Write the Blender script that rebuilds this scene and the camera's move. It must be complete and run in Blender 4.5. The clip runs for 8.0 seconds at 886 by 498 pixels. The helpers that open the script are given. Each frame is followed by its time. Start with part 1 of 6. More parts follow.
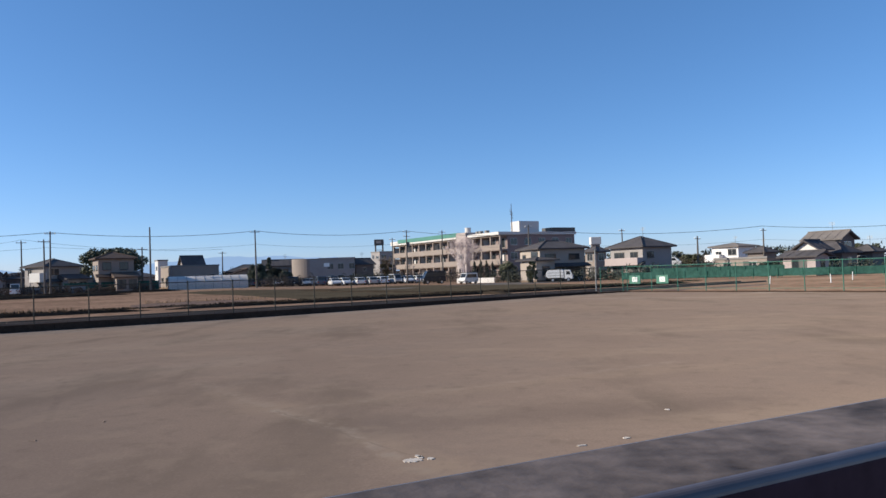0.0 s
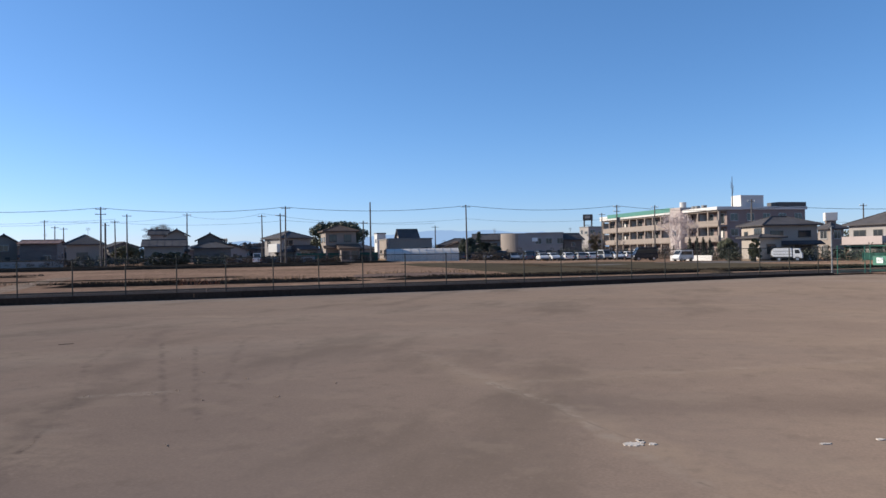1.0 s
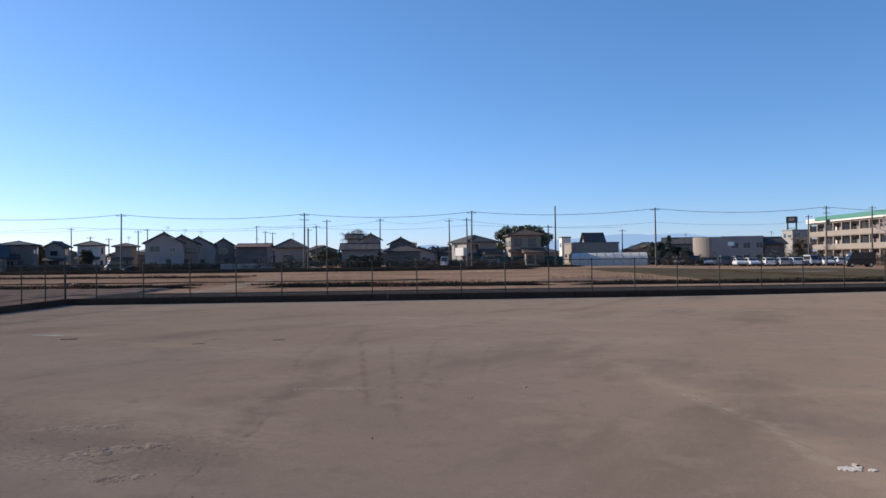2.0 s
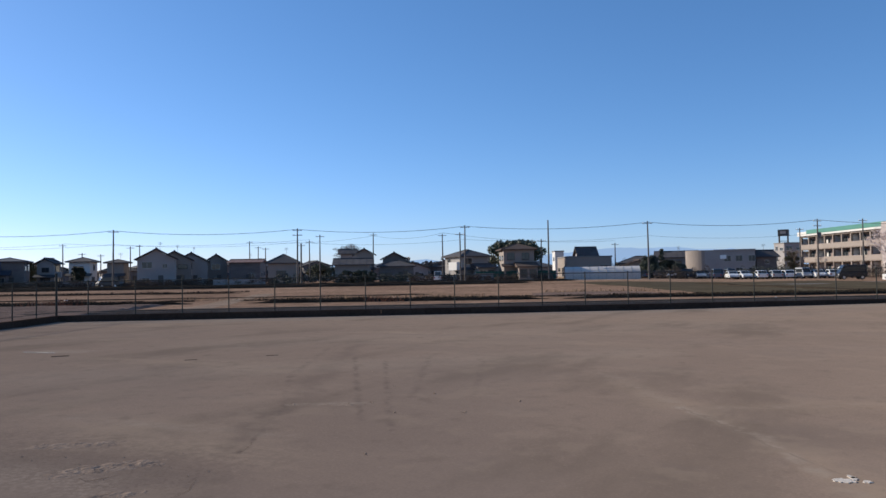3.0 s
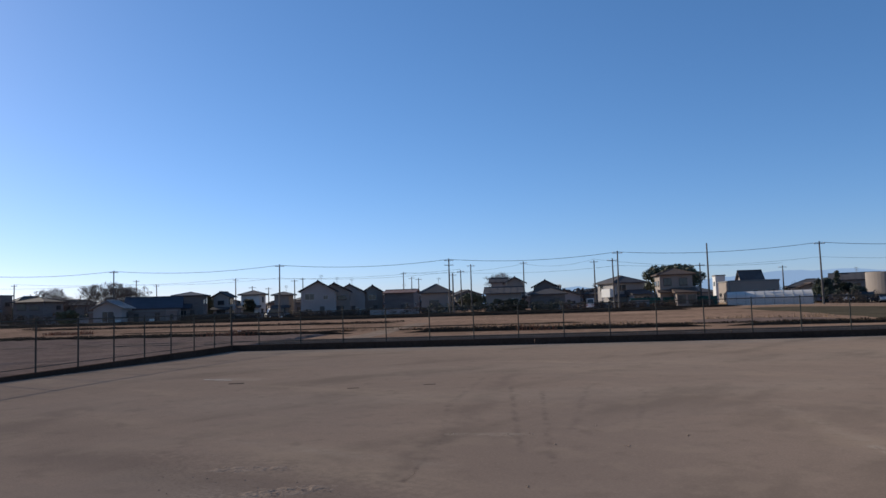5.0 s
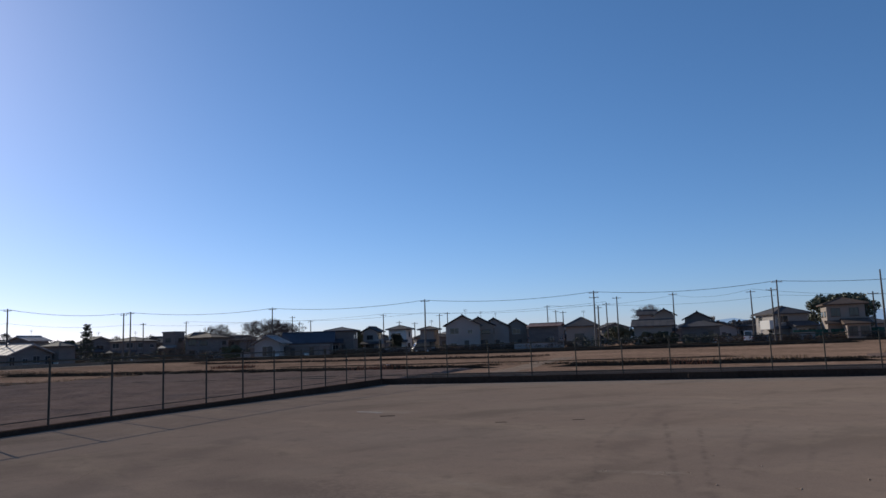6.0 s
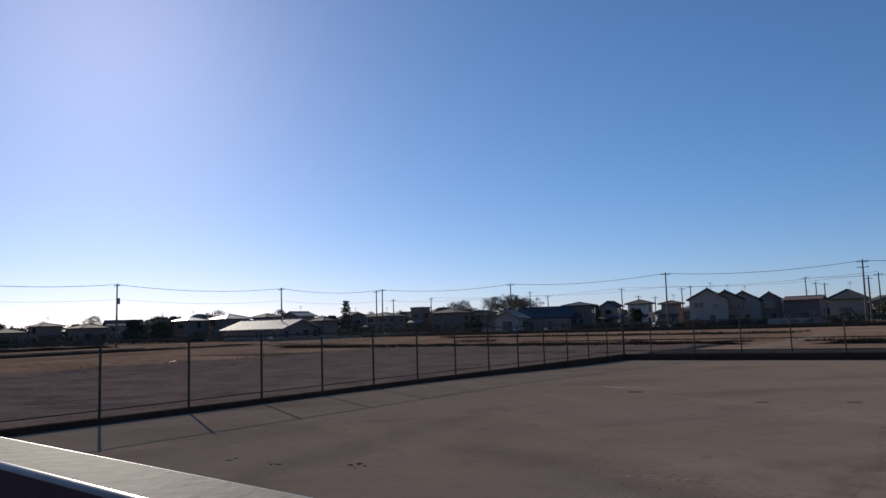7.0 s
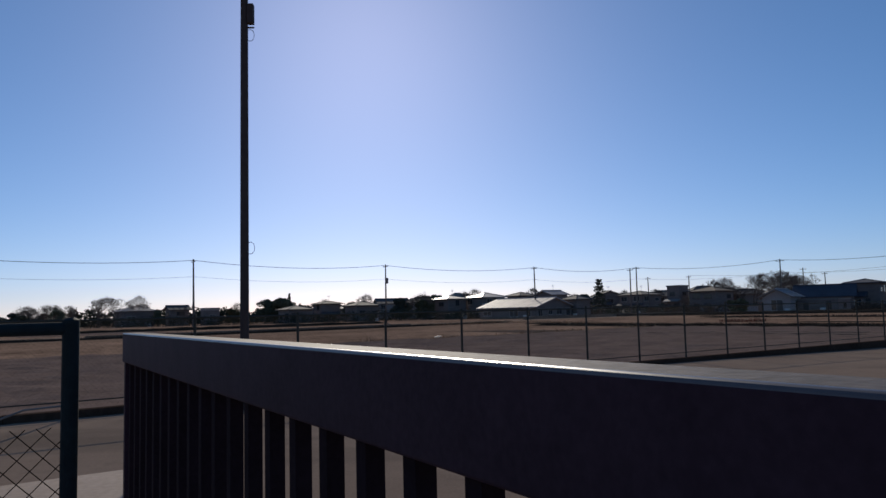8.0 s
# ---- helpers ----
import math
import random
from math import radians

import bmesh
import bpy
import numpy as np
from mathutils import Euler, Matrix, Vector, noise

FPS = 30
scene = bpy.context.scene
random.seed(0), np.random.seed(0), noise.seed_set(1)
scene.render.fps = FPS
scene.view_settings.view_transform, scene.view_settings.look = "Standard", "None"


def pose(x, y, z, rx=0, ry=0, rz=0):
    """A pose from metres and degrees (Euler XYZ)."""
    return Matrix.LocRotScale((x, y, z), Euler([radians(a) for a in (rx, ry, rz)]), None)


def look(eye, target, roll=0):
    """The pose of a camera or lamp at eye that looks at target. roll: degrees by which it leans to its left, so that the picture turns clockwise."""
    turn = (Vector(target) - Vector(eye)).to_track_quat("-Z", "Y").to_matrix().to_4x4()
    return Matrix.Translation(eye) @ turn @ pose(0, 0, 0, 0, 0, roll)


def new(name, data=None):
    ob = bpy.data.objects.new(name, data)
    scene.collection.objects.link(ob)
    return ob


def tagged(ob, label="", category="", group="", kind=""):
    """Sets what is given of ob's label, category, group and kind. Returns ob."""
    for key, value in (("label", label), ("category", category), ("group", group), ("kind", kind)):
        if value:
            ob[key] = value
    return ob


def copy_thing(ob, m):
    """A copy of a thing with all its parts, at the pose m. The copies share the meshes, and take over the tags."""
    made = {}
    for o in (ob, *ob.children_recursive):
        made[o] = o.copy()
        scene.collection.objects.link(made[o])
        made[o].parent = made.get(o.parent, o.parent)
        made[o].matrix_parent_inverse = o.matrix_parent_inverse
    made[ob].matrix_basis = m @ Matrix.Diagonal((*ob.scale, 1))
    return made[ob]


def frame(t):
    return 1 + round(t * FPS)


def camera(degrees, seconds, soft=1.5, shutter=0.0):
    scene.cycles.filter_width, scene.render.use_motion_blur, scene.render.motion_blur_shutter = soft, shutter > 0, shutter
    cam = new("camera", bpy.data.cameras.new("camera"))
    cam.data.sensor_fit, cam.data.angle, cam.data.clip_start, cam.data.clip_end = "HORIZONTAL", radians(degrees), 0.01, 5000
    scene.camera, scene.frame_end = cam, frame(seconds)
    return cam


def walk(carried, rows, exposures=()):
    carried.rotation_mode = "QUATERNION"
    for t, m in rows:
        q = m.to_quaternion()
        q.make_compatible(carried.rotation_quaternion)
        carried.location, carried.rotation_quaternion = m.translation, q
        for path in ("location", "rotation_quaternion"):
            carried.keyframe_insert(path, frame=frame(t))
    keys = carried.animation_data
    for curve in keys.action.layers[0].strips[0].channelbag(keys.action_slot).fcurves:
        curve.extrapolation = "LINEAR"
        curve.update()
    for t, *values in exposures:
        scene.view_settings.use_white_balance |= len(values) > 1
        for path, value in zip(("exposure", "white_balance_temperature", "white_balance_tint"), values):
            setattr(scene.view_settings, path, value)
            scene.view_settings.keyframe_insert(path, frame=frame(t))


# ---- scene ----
cam = camera(61.0, 8.0)
# seconds, place, yaw, pitch, roll
ROWS = (
    (0.0, 0.142, 0.044, 1.598, 0.00, 1.83, 1.95),
    (0.5, 0.090, 0.194, 1.597, 8.32, 0.73, 1.66),
    (1.0, 0.025, 0.130, 1.610, 15.71, 0.32, 1.00),
    (1.5, 0.000, 0.015, 1.624, 24.44, 0.23, 1.32),
    (2.0, 0.002, -0.005, 1.640, 29.68, 0.81, 0.66),
    (2.2, 0.002, -0.005, 1.639, 29.52, 1.09, 0.51),
    (3.3, 0.000, -0.001, 1.628, 29.29, 2.03, 1.22),
    (3.5, 0.000, 0.000, 1.626, 29.52, 2.00, 1.44),
    (4.0, -0.089, 0.010, 1.651, 31.72, 2.13, 1.93),
    (4.5, -0.074, 0.023, 1.651, 35.75, 2.87, 2.19),
    (4.7, -0.074, 0.011, 1.649, 37.66, 3.35, 1.96),
    (5.8, -0.077, -0.056, 1.637, 49.06, 6.99, 1.89),
    (6.0, -0.077, -0.069, 1.635, 51.50, 7.25, 1.97),
    (6.5, -0.124, -0.127, 1.626, 60.11, 7.17, 1.89),
    (7.0, -0.150, -0.195, 1.638, 69.33, 5.95, 1.84),
    (7.5, -0.198, -0.354, 1.597, 78.09, 5.29, 1.30),
    (8.0, -0.253, -0.505, 1.541, 88.23, 4.91, 1.45),
)
walk(cam, [(t, pose(x, y, z, 90 + p, r, w)) for t, x, y, z, w, p, r in ROWS], [(0.0, 0.52), (1.5, 0.6), (3.5, 0.43), (4.5, 0.34), (6.0, -0.02), (7.0, -0.22), (8.0, -0.34)])

# ---- light: low winter sun, clear sky ----
SUN_LEFT, SUN_UP = 93.8, 23.0
world = bpy.data.worlds.new("sky")
scene.world = world
world.use_nodes = True
wn = world.node_tree.nodes
sky = wn.new("ShaderNodeTexSky")
sky.sky_type = "NISHITA"
sky.sun_disc = False
sky.sun_elevation = radians(SUN_UP)
sky.sun_rotation = radians(-SUN_LEFT)
sky.air_density, sky.dust_density, sky.ozone_density = 0.75, 0.25, 4.0
wn["Background"].inputs["Strength"].default_value = 0.089
rich = wn.new("ShaderNodeHueSaturation")
rich.inputs["Saturation"].default_value = 1.08
rich.inputs["Hue"].default_value = 0.487
world.node_tree.links.new(sky.outputs["Color"], rich.inputs["Color"])
tint = wn.new("ShaderNodeVectorMath")
tint.operation = "MULTIPLY"
tint.inputs[1].default_value = (1.01, 1.0, 1.17)
world.node_tree.links.new(rich.outputs["Color"], tint.inputs[0])
even = wn.new("ShaderNodeVectorMath")
even.operation = "MULTIPLY_ADD"
even.inputs[1].default_value = (0.93, 0.90, 0.92)
even.inputs[2].default_value = (0.14, 0.38, 0.85)
world.node_tree.links.new(tint.outputs[0], even.inputs[0])
world.node_tree.links.new(even.outputs[0], wn["Background"].inputs["Color"])
sun = new("sun", bpy.data.lights.new("sun", "SUN"))
sun.data.energy, sun.data.angle, sun.data.color = 5.0, radians(0.53), (1.0, 0.90, 0.76)
to_sun = Vector((-math.sin(radians(SUN_LEFT)) * math.cos(radians(SUN_UP)), math.cos(radians(SUN_LEFT)) * math.cos(radians(SUN_UP)), math.sin(radians(SUN_UP))))
sun.matrix_world = look(to_sun * 60, (0, 0, 0))


# ---- materials ----
def material(name, base, rough=0.8, metal=0.0, grain=8.0, blotch=0.6, amount=0.25, bump=0.15, second=None, stretch=(1, 1, 1), spec=0.5):
    """A surface with grain and blotches at real size."""
    m = bpy.data.materials.new(name)
    m.use_nodes = True
    nt = m.node_tree
    n, link = nt.nodes, nt.links.new
    bsdf = n["Principled BSDF"]
    geo = n.new("ShaderNodeNewGeometry")
    scale = n.new("ShaderNodeVectorMath")
    scale.operation = "MULTIPLY"
    scale.inputs[1].default_value = stretch
    link(geo.outputs["Position"], scale.inputs[0])
    fine, wide = n.new("ShaderNodeTexNoise"), n.new("ShaderNodeTexNoise")
    fine.inputs["Scale"].default_value, fine.inputs["Detail"].default_value = grain, 5
    wide.inputs["Scale"].default_value, wide.inputs["Detail"].default_value = blotch, 4
    for tex in (fine, wide):
        link(scale.outputs[0], tex.inputs["Vector"])
    add = n.new("ShaderNodeMath")
    add.operation = "ADD"
    link(fine.outputs["Fac"], add.inputs[0])
    link(wide.outputs["Fac"], add.inputs[1])
    ramp = n.new("ShaderNodeValToRGB")
    other = second or base
    ramp.color_ramp.elements[0].position, ramp.color_ramp.elements[1].position = 0.3, 0.7
    ramp.color_ramp.elements[0].color = tuple(c * (1 - amount) for c in base) + (1,)
    ramp.color_ramp.elements[1].color = tuple(min(c * (1 + amount), 0.9) for c in other) + (1,)
    half = n.new("ShaderNodeMath")
    half.operation = "MULTIPLY"
    half.inputs[1].default_value = 0.5
    link(add.outputs[0], half.inputs[0])
    link(half.outputs[0], ramp.inputs["Fac"])
    link(ramp.outputs["Color"], bsdf.inputs["Base Color"])
    bsdf.inputs["Roughness"].default_value, bsdf.inputs["Metallic"].default_value = rough, metal
    bsdf.inputs["Specular IOR Level"].default_value = spec
    bsdf.inputs["Diffuse Roughness"].default_value = 0.35
    if bump:
        b = n.new("ShaderNodeBump")
        b.inputs["Strength"].default_value, b.inputs["Distance"].default_value = bump, 0.02
        link(fine.outputs["Fac"], b.inputs["Height"])
        link(b.outputs["Normal"], bsdf.inputs["Normal"])
    return m


STUCCO_WHITE = material("white_stucco", (0.612, 0.595, 0.561), 0.85, blotch=0.4, amount=0.10)
STUCCO_BEIGE = material("beige_stucco", (0.275, 0.228, 0.195), 0.85, blotch=0.4, amount=0.14)
STUCCO_GREY = material("grey_stucco", (0.30, 0.276, 0.262), 0.85, blotch=0.4, amount=0.15)
STUCCO_DARK = material("dark_timber_cladding", (0.165, 0.138, 0.126), 0.8, blotch=0.5, amount=0.3, stretch=(1, 1, 4))
BRIGHT_WHITE = material("bright_white_paint", (0.80, 0.785, 0.76), 0.8, blotch=0.4, amount=0.06)
STUCCO_CREAM = material("cream_render", (0.37, 0.315, 0.265), 0.85, blotch=0.4, amount=0.12)
STUCCO_PINK = material("pinkish_render", (0.42, 0.35, 0.33), 0.85, blotch=0.4, amount=0.12)
TILE_DARK = material("dark_roof_tile", (0.082, 0.075, 0.076), 0.85, grain=5, amount=0.35, spec=0.2)
TILE_BROWN = material("brown_roof_tile", (0.10, 0.070, 0.055), 0.8, grain=5, amount=0.3, spec=0.2)
TILE_GREY = material("weathered_grey_roof_tile", (0.17, 0.15, 0.135), 0.8, grain=5, amount=0.25, spec=0.25)
TILE_BLUE = material("blue_roof_tile", (0.050, 0.056, 0.072), 0.7, spec=0.25, grain=5, amount=0.3)
METAL_GREY = material("grey_metal_sheet", (0.192, 0.184, 0.176), 0.6, 0.1, amount=0.2, spec=0.3)
METAL_LIGHT = material("pale_metal_sheet", (0.30, 0.245, 0.225), 0.5, 0.1, spec=0.4, amount=0.2)
BARN_ROOF = material("dull_barn_roof_sheet", (0.38, 0.31, 0.28), 0.65, 0.0, spec=0.2, amount=0.25, blotch=0.5)
METAL_GREEN = material("green_metal_sheet", (0.065, 0.215, 0.165), 0.45, 0.1, amount=0.15)
RUST = material("reddish_metal_sheet", (0.16, 0.075, 0.055), 0.7, amount=0.3)
WINDOW_GLASS = material("dark_window_glass", (0.03, 0.035, 0.04), 0.08, amount=0.2, bump=0)
FRAME_ALU = material("aluminium_frame", (0.35, 0.34, 0.33), 0.4, 0.6, amount=0.1, bump=0)
FRAME_DARK = material("dark_frame", (0.06, 0.055, 0.05), 0.5, amount=0.1, bump=0)
CONCRETE = material("weathered_concrete", (0.216, 0.164, 0.124), 0.9, spec=0.0, grain=14, blotch=0.8, amount=0.25, bump=0.3)
# kerb base near black: its shaded face and shadow are in the colour
KERB_CONCRETE = material("shade_darkened_concrete", (0.058, 0.039, 0.030), 0.95, spec=0.0, grain=9, blotch=0.7, amount=0.4, bump=0.4)
POLE_CONCRETE = material("pole_concrete", (0.105, 0.092, 0.082), 0.8, amount=0.2)
POLE_STEEL = material("brown_painted_steel", (0.055, 0.045, 0.044), 0.75, 0.0, spec=0.15, amount=0.3)
WIRE = material("black_cable", (0.03, 0.03, 0.03), 0.6, amount=0.1, bump=0)
FENCE_PAINT = material("dull_green_fence_paint", (0.048, 0.048, 0.040), 0.75, 0.0, spec=0.2, grain=30, blotch=3, amount=0.3, bump=0.1)
GREEN_PAINT = material("green_fence_paint", (0.03, 0.145, 0.10), 0.5, 0.1, grain=30, blotch=3, amount=0.25, bump=0.1)
TEAL_PAINT = material("teal_post_paint", (0.013, 0.022, 0.025), 0.7, 0.0, spec=0.12, grain=40, blotch=5, amount=0.3, bump=0.15)
GALV = material("galvanised_wire", (0.25, 0.25, 0.24), 0.5, 0.6, amount=0.3, bump=0)
NET_GREEN = material("green_windbreak_net", (0.026, 0.078, 0.062), 0.9, grain=3, blotch=0.3, amount=0.4, second=(0.042, 0.112, 0.090), spec=0.1)
SIGN_WHITE = material("white_sign_board", (0.78, 0.80, 0.78), 0.5, amount=0.05, bump=0)
BARK = material("grey_brown_bark", (0.13, 0.105, 0.09), 0.9, grain=12, amount=0.35, bump=0.4)
LEAF = material("evergreen_leaf", (0.085, 0.090, 0.048), 0.7, grain=2, blotch=0.3, amount=0.45, bump=0)
LEAF_DARK = material("dark_conifer_leaf", (0.048, 0.055, 0.036), 0.75, grain=2, blotch=0.3, amount=0.4, bump=0)
BLOSSOM = material("pale_twig", (0.52, 0.43, 0.41), 0.9, amount=0.2, bump=0)
DRY_GRASS = material("dry_winter_grass", (0.215, 0.134, 0.092), 0.95, grain=1.2, blotch=0.10, amount=0.45, bump=0, spec=0.0, second=(0.275, 0.178, 0.122))
SOIL = material("ploughed_soil", (0.175, 0.124, 0.102), 0.95, grain=6, blotch=0.5, amount=0.35, bump=0.8, spec=0.0)
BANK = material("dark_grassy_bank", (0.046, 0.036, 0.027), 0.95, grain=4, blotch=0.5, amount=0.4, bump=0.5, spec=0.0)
ROAD = material("grey_farm_road", (0.285, 0.208, 0.152), 0.9, grain=6, blotch=0.3, amount=0.35, bump=0.2, spec=0.0)
VINYL = material("white_vinyl_film", (0.52, 0.485, 0.45), 0.6, amount=0.1, bump=0.05, spec=0.2)
TYRE = material("black_rubber", (0.02, 0.02, 0.02), 0.8, amount=0.1, bump=0)
RIM = material("wheel_rim", (0.45, 0.45, 0.46), 0.35, 0.8, amount=0.1, bump=0)
PAINTS = [material(n, c, 0.25, 0.1, amount=0.05, bump=0) for n, c in (("white_car_paint", (0.75, 0.75, 0.74)), ("black_car_paint", (0.02, 0.02, 0.025)), ("silver_car_paint", (0.42, 0.43, 0.44)), ("blue_grey_car_paint", (0.10, 0.13, 0.18)))]
CRACK_FILL = material("dirt_in_cracks", (0.10, 0.074, 0.056), 0.95, spec=0.0, amount=0.3)
LAMP_GLASS = material("headlamp_glass", (0.6, 0.6, 0.58), 0.15, amount=0.05, bump=0)
TAIL_RED = material("tail_lamp_red", (0.35, 0.02, 0.02), 0.25, amount=0.05, bump=0)

# ---- mesh helpers ----
def add_box(bm, x0, x1, y0, y1, z0, z1):
    v = [bm.verts.new(p) for p in ((x0, y0, z0), (x1, y0, z0), (x1, y1, z0), (x0, y1, z0), (x0, y0, z1), (x1, y0, z1), (x1, y1, z1), (x0, y1, z1))]
    for f in ((3, 2, 1, 0), (4, 5, 6, 7), (0, 1, 5, 4), (1, 2, 6, 5), (2, 3, 7, 6), (3, 0, 4, 7)):
        bm.faces.new([v[i] for i in f])


def add_tube(bm, a, b, r0, r1=None, sides=8, caps=True):
    a, b = Vector(a), Vector(b)
    r1 = r0 if r1 is None else r1
    way = (b - a).normalized()
    e1 = way.orthogonal().normalized()
    e2 = way.cross(e1)
    rings = []
    for p, r in ((a, r0), (b, r1)):
        rings.append([bm.verts.new(p + (e1 * math.cos(k * math.tau / sides) + e2 * math.sin(k * math.tau / sides)) * r) for k in range(sides)])
    for k in range(sides):
        bm.faces.new((rings[0][k], rings[0][(k + 1) % sides], rings[1][(k + 1) % sides], rings[1][k]))
    if caps:
        bm.faces.new(rings[0][::-1])
        bm.faces.new(rings[1])


def add_path(bm, points, r, sides=5):
    """One bent tube through the points."""
    points = [Vector(p) for p in points]
    rings = []
    for k, p in enumerate(points):
        way = (points[min(k + 1, len(points) - 1)] - points[max(k - 1, 0)]).normalized()
        side = way.cross(Vector((0.31, 0.17, 0.93))).normalized()
        up = side.cross(way)
        rings.append([bm.verts.new(p + (side * math.cos(a * math.tau / sides) + up * math.sin(a * math.tau / sides)) * r) for a in range(sides)])
    for a, b in zip(rings, rings[1:]):
        for k in range(sides):
            bm.faces.new((a[k], a[(k + 1) % sides], b[(k + 1) % sides], b[k]))
    bm.faces.new(rings[0][::-1])
    bm.faces.new(rings[-1])


def add_prism(bm, outline, y0, y1):
    """An outline in x and z, drawn out along y."""
    a = [bm.verts.new((x, y0, z)) for x, z in outline]
    b = [bm.verts.new((x, y1, z)) for x, z in outline]
    n = len(outline)
    for k in range(n):
        bm.faces.new((a[k], a[(k + 1) % n], b[(k + 1) % n], b[k]))
    bm.faces.new(a[::-1])
    bm.faces.new(b)


def part(name, bm, mat, parent=None, label="", smooth=False, bevel=0.0, segments=2):
    if bevel:
        bmesh.ops.bevel(bm, geom=bm.edges[:], offset=bevel, segments=segments, affect="EDGES", profile=0.6)
    bmesh.ops.recalc_face_normals(bm, faces=bm.faces)
    me = bpy.data.meshes.new(name)
    bm.to_mesh(me)
    bm.free()
    me.materials.append(mat)
    if smooth:
        for p in me.polygons:
            p.use_smooth = True
    ob = new(name, me)
    if parent:
        ob.parent = parent
    if label:
        ob["label"] = label
    return ob


def box_part(name, dims, mat, parent, label="", bevel=0.0):
    bm = bmesh.new()
    add_box(bm, *dims)
    return part(name, bm, mat, parent, label, bevel=bevel)


def empty(name, m, label, category, group="", kind=""):
    ob = new(name)
    ob.matrix_world = m
    return tagged(ob, label, category, group, kind)


# ---- the plan: u runs along the long fence, n away from it ----
GRID = radians(33.6)
U = Vector((math.cos(GRID), math.sin(GRID), 0))
N = Vector((-math.sin(GRID), math.cos(GRID), 0))
SIDE_U, LONG_N, END_U, GREEN_U = -14.2, 33.84, 34.1, 36.9


def plan(u, n, z=0.0):
    return U * u + N * n + Vector((0, 0, z))


def smooth_step(a, b, x):
    t = min(max((x - a) / (b - a), 0.0), 1.0)
    return t * t * (3 - 2 * t)


def lot_z(u, n):
    """The yard falls a little towards the long fence."""
    return -0.16 * smooth_step(16, 33, n) * (1 - 0.9 * smooth_step(10, 34, u))


def field_z(x, y):
    """Flat fields that rise a little towards the houses beyond the long fence."""
    az = math.degrees(math.atan2(-x, y)) % 360
    share = 0.2 + 0.8 * smooth_step(7, 17, az) if az < 250 else 0.2
    return -0.25 + 0.55 * share * smooth_step(45, 120, math.hypot(x, y))


def sink(x, y):
    """How far the ground at a far place lies below the rise."""
    return 0.3 - field_z(x, y) if math.hypot(x, y) > 90 else 0.0


# ground to the horizon
bm = bmesh.new()
radii = [0, 8, 16, 24, 32, 40, 48, 56, 64, 72, 80, 90, 100, 112, 126, 150, 200, 300, 500, 900, 1800, 4700]
rings = []
for r in radii:
    rings.append([bm.verts.new((r * math.cos(k * math.tau / 96), r * math.sin(k * math.tau / 96), field_z(r * math.cos(k * math.tau / 96), r * math.sin(k * math.tau / 96)))) for k in range(96)] if r else [bm.verts.new((0, 0, field_z(0, 0)))])
for k in range(96):
    bm.faces.new((rings[0][0], rings[1][k], rings[1][(k + 1) % 96]))
for a, b in zip(rings[1:], rings[2:]):
    for k in range(96):
        bm.faces.new((a[k], b[k], b[(k + 1) % 96], a[(k + 1) % 96]))
tagged(part("ground", bm, DRY_GRASS, smooth=True), "flat winter farmland of dry tan grass", "ground", kind="structure")


def sheet(name, mat, u0, u1, n0, n1, lift, label, category, rough=0.0, step=3.0, edge=0.0):
    """A thin plot lying on the field, with uneven edges."""
    bm = bmesh.new()
    cu, cn = max(2, int((u1 - u0) / step)), max(2, int((n1 - n0) / step))
    grid = []
    for i in range(cu + 1):
        row = []
        for j in range(cn + 1):
            u, n = u0 + (u1 - u0) * i / cu, n0 + (n1 - n0) * j / cn
            if edge and (j in (0, cn) or i in (0, cu)):
                n += edge * noise.noise((u * 0.13, n0, 3.1))
                u += edge * noise.noise((n * 0.13, u0, 7.7))
            p = plan(u, n)
            inner = 0 < i < cu and 0 < j < cn
            p.z = field_z(p.x, p.y) + (lift + rough * noise.noise((u * 0.9, n * 0.9, 0)) if inner else -0.03)
            row.append(bm.verts.new(p))
        grid.append(row)
    for i in range(cu):
        for j in range(cn):
            bm.faces.new((grid[i][j], grid[i + 1][j], grid[i + 1][j + 1], grid[i][j + 1]))
    return tagged(part(name, bm, mat), label, category, kind="structure")


# plots, farm roads and banks beyond the long fence
sheet("farm_road", ROAD, -26, 60, 44.0, 48.6, 0.03, "pale dusty farm road beyond the fence", "road", edge=0.8)
STUBBLE = material("grey_green_stubble", (0.088, 0.072, 0.050), 0.95, grain=3, blotch=0.3, amount=0.4, bump=0.4, spec=0.0)
sheet("stubble_plot", STUBBLE, 24.5, 62, 53, 101, 0.06, "dull grey-green stubble field", "field", rough=0.06, edge=1.0)
sheet("soil_plot", SOIL, -14, 62, 41.4, 43.4, 0.04, "thin dark strip of bare soil", "field", rough=0.04, edge=1.0)
sheet("farm_road", ROAD, -160, 70, 118, 122.5, 0.05, "grey lane along the houses", "road", edge=0.4)
sheet("soil_plot", SOIL, -150, 20, 104, 112, 0.08, "dark strip of turned soil", "field", rough=0.08, edge=1.0)
sheet("soil_plot", SOIL, -43.5, -14.8, -12, 53.6, 0.14, "wide dark ploughed field beside the fence", "field", rough=0.11, step=0.8, edge=1.2)
sheet("farm_road", ROAD, -86.5, -82.0, -60, 112, 0.06, "pale farm track along a low concrete wall", "road", edge=0.4)
sheet("farm_road", ROAD, -125, -62, -40, -35.5, 0.05, "pale farm track between fields", "road", edge=0.5)
sheet("soil_plot", SOIL, -120, -90, 8, 26, 0.06, "dark fallow plot among dry grass", "field", rough=0.06, edge=1.2)
sheet("soil_plot", SOIL, -78, -47, -34, -14, 0.05, "dark fallow strip", "field", rough=0.06, edge=1.2)
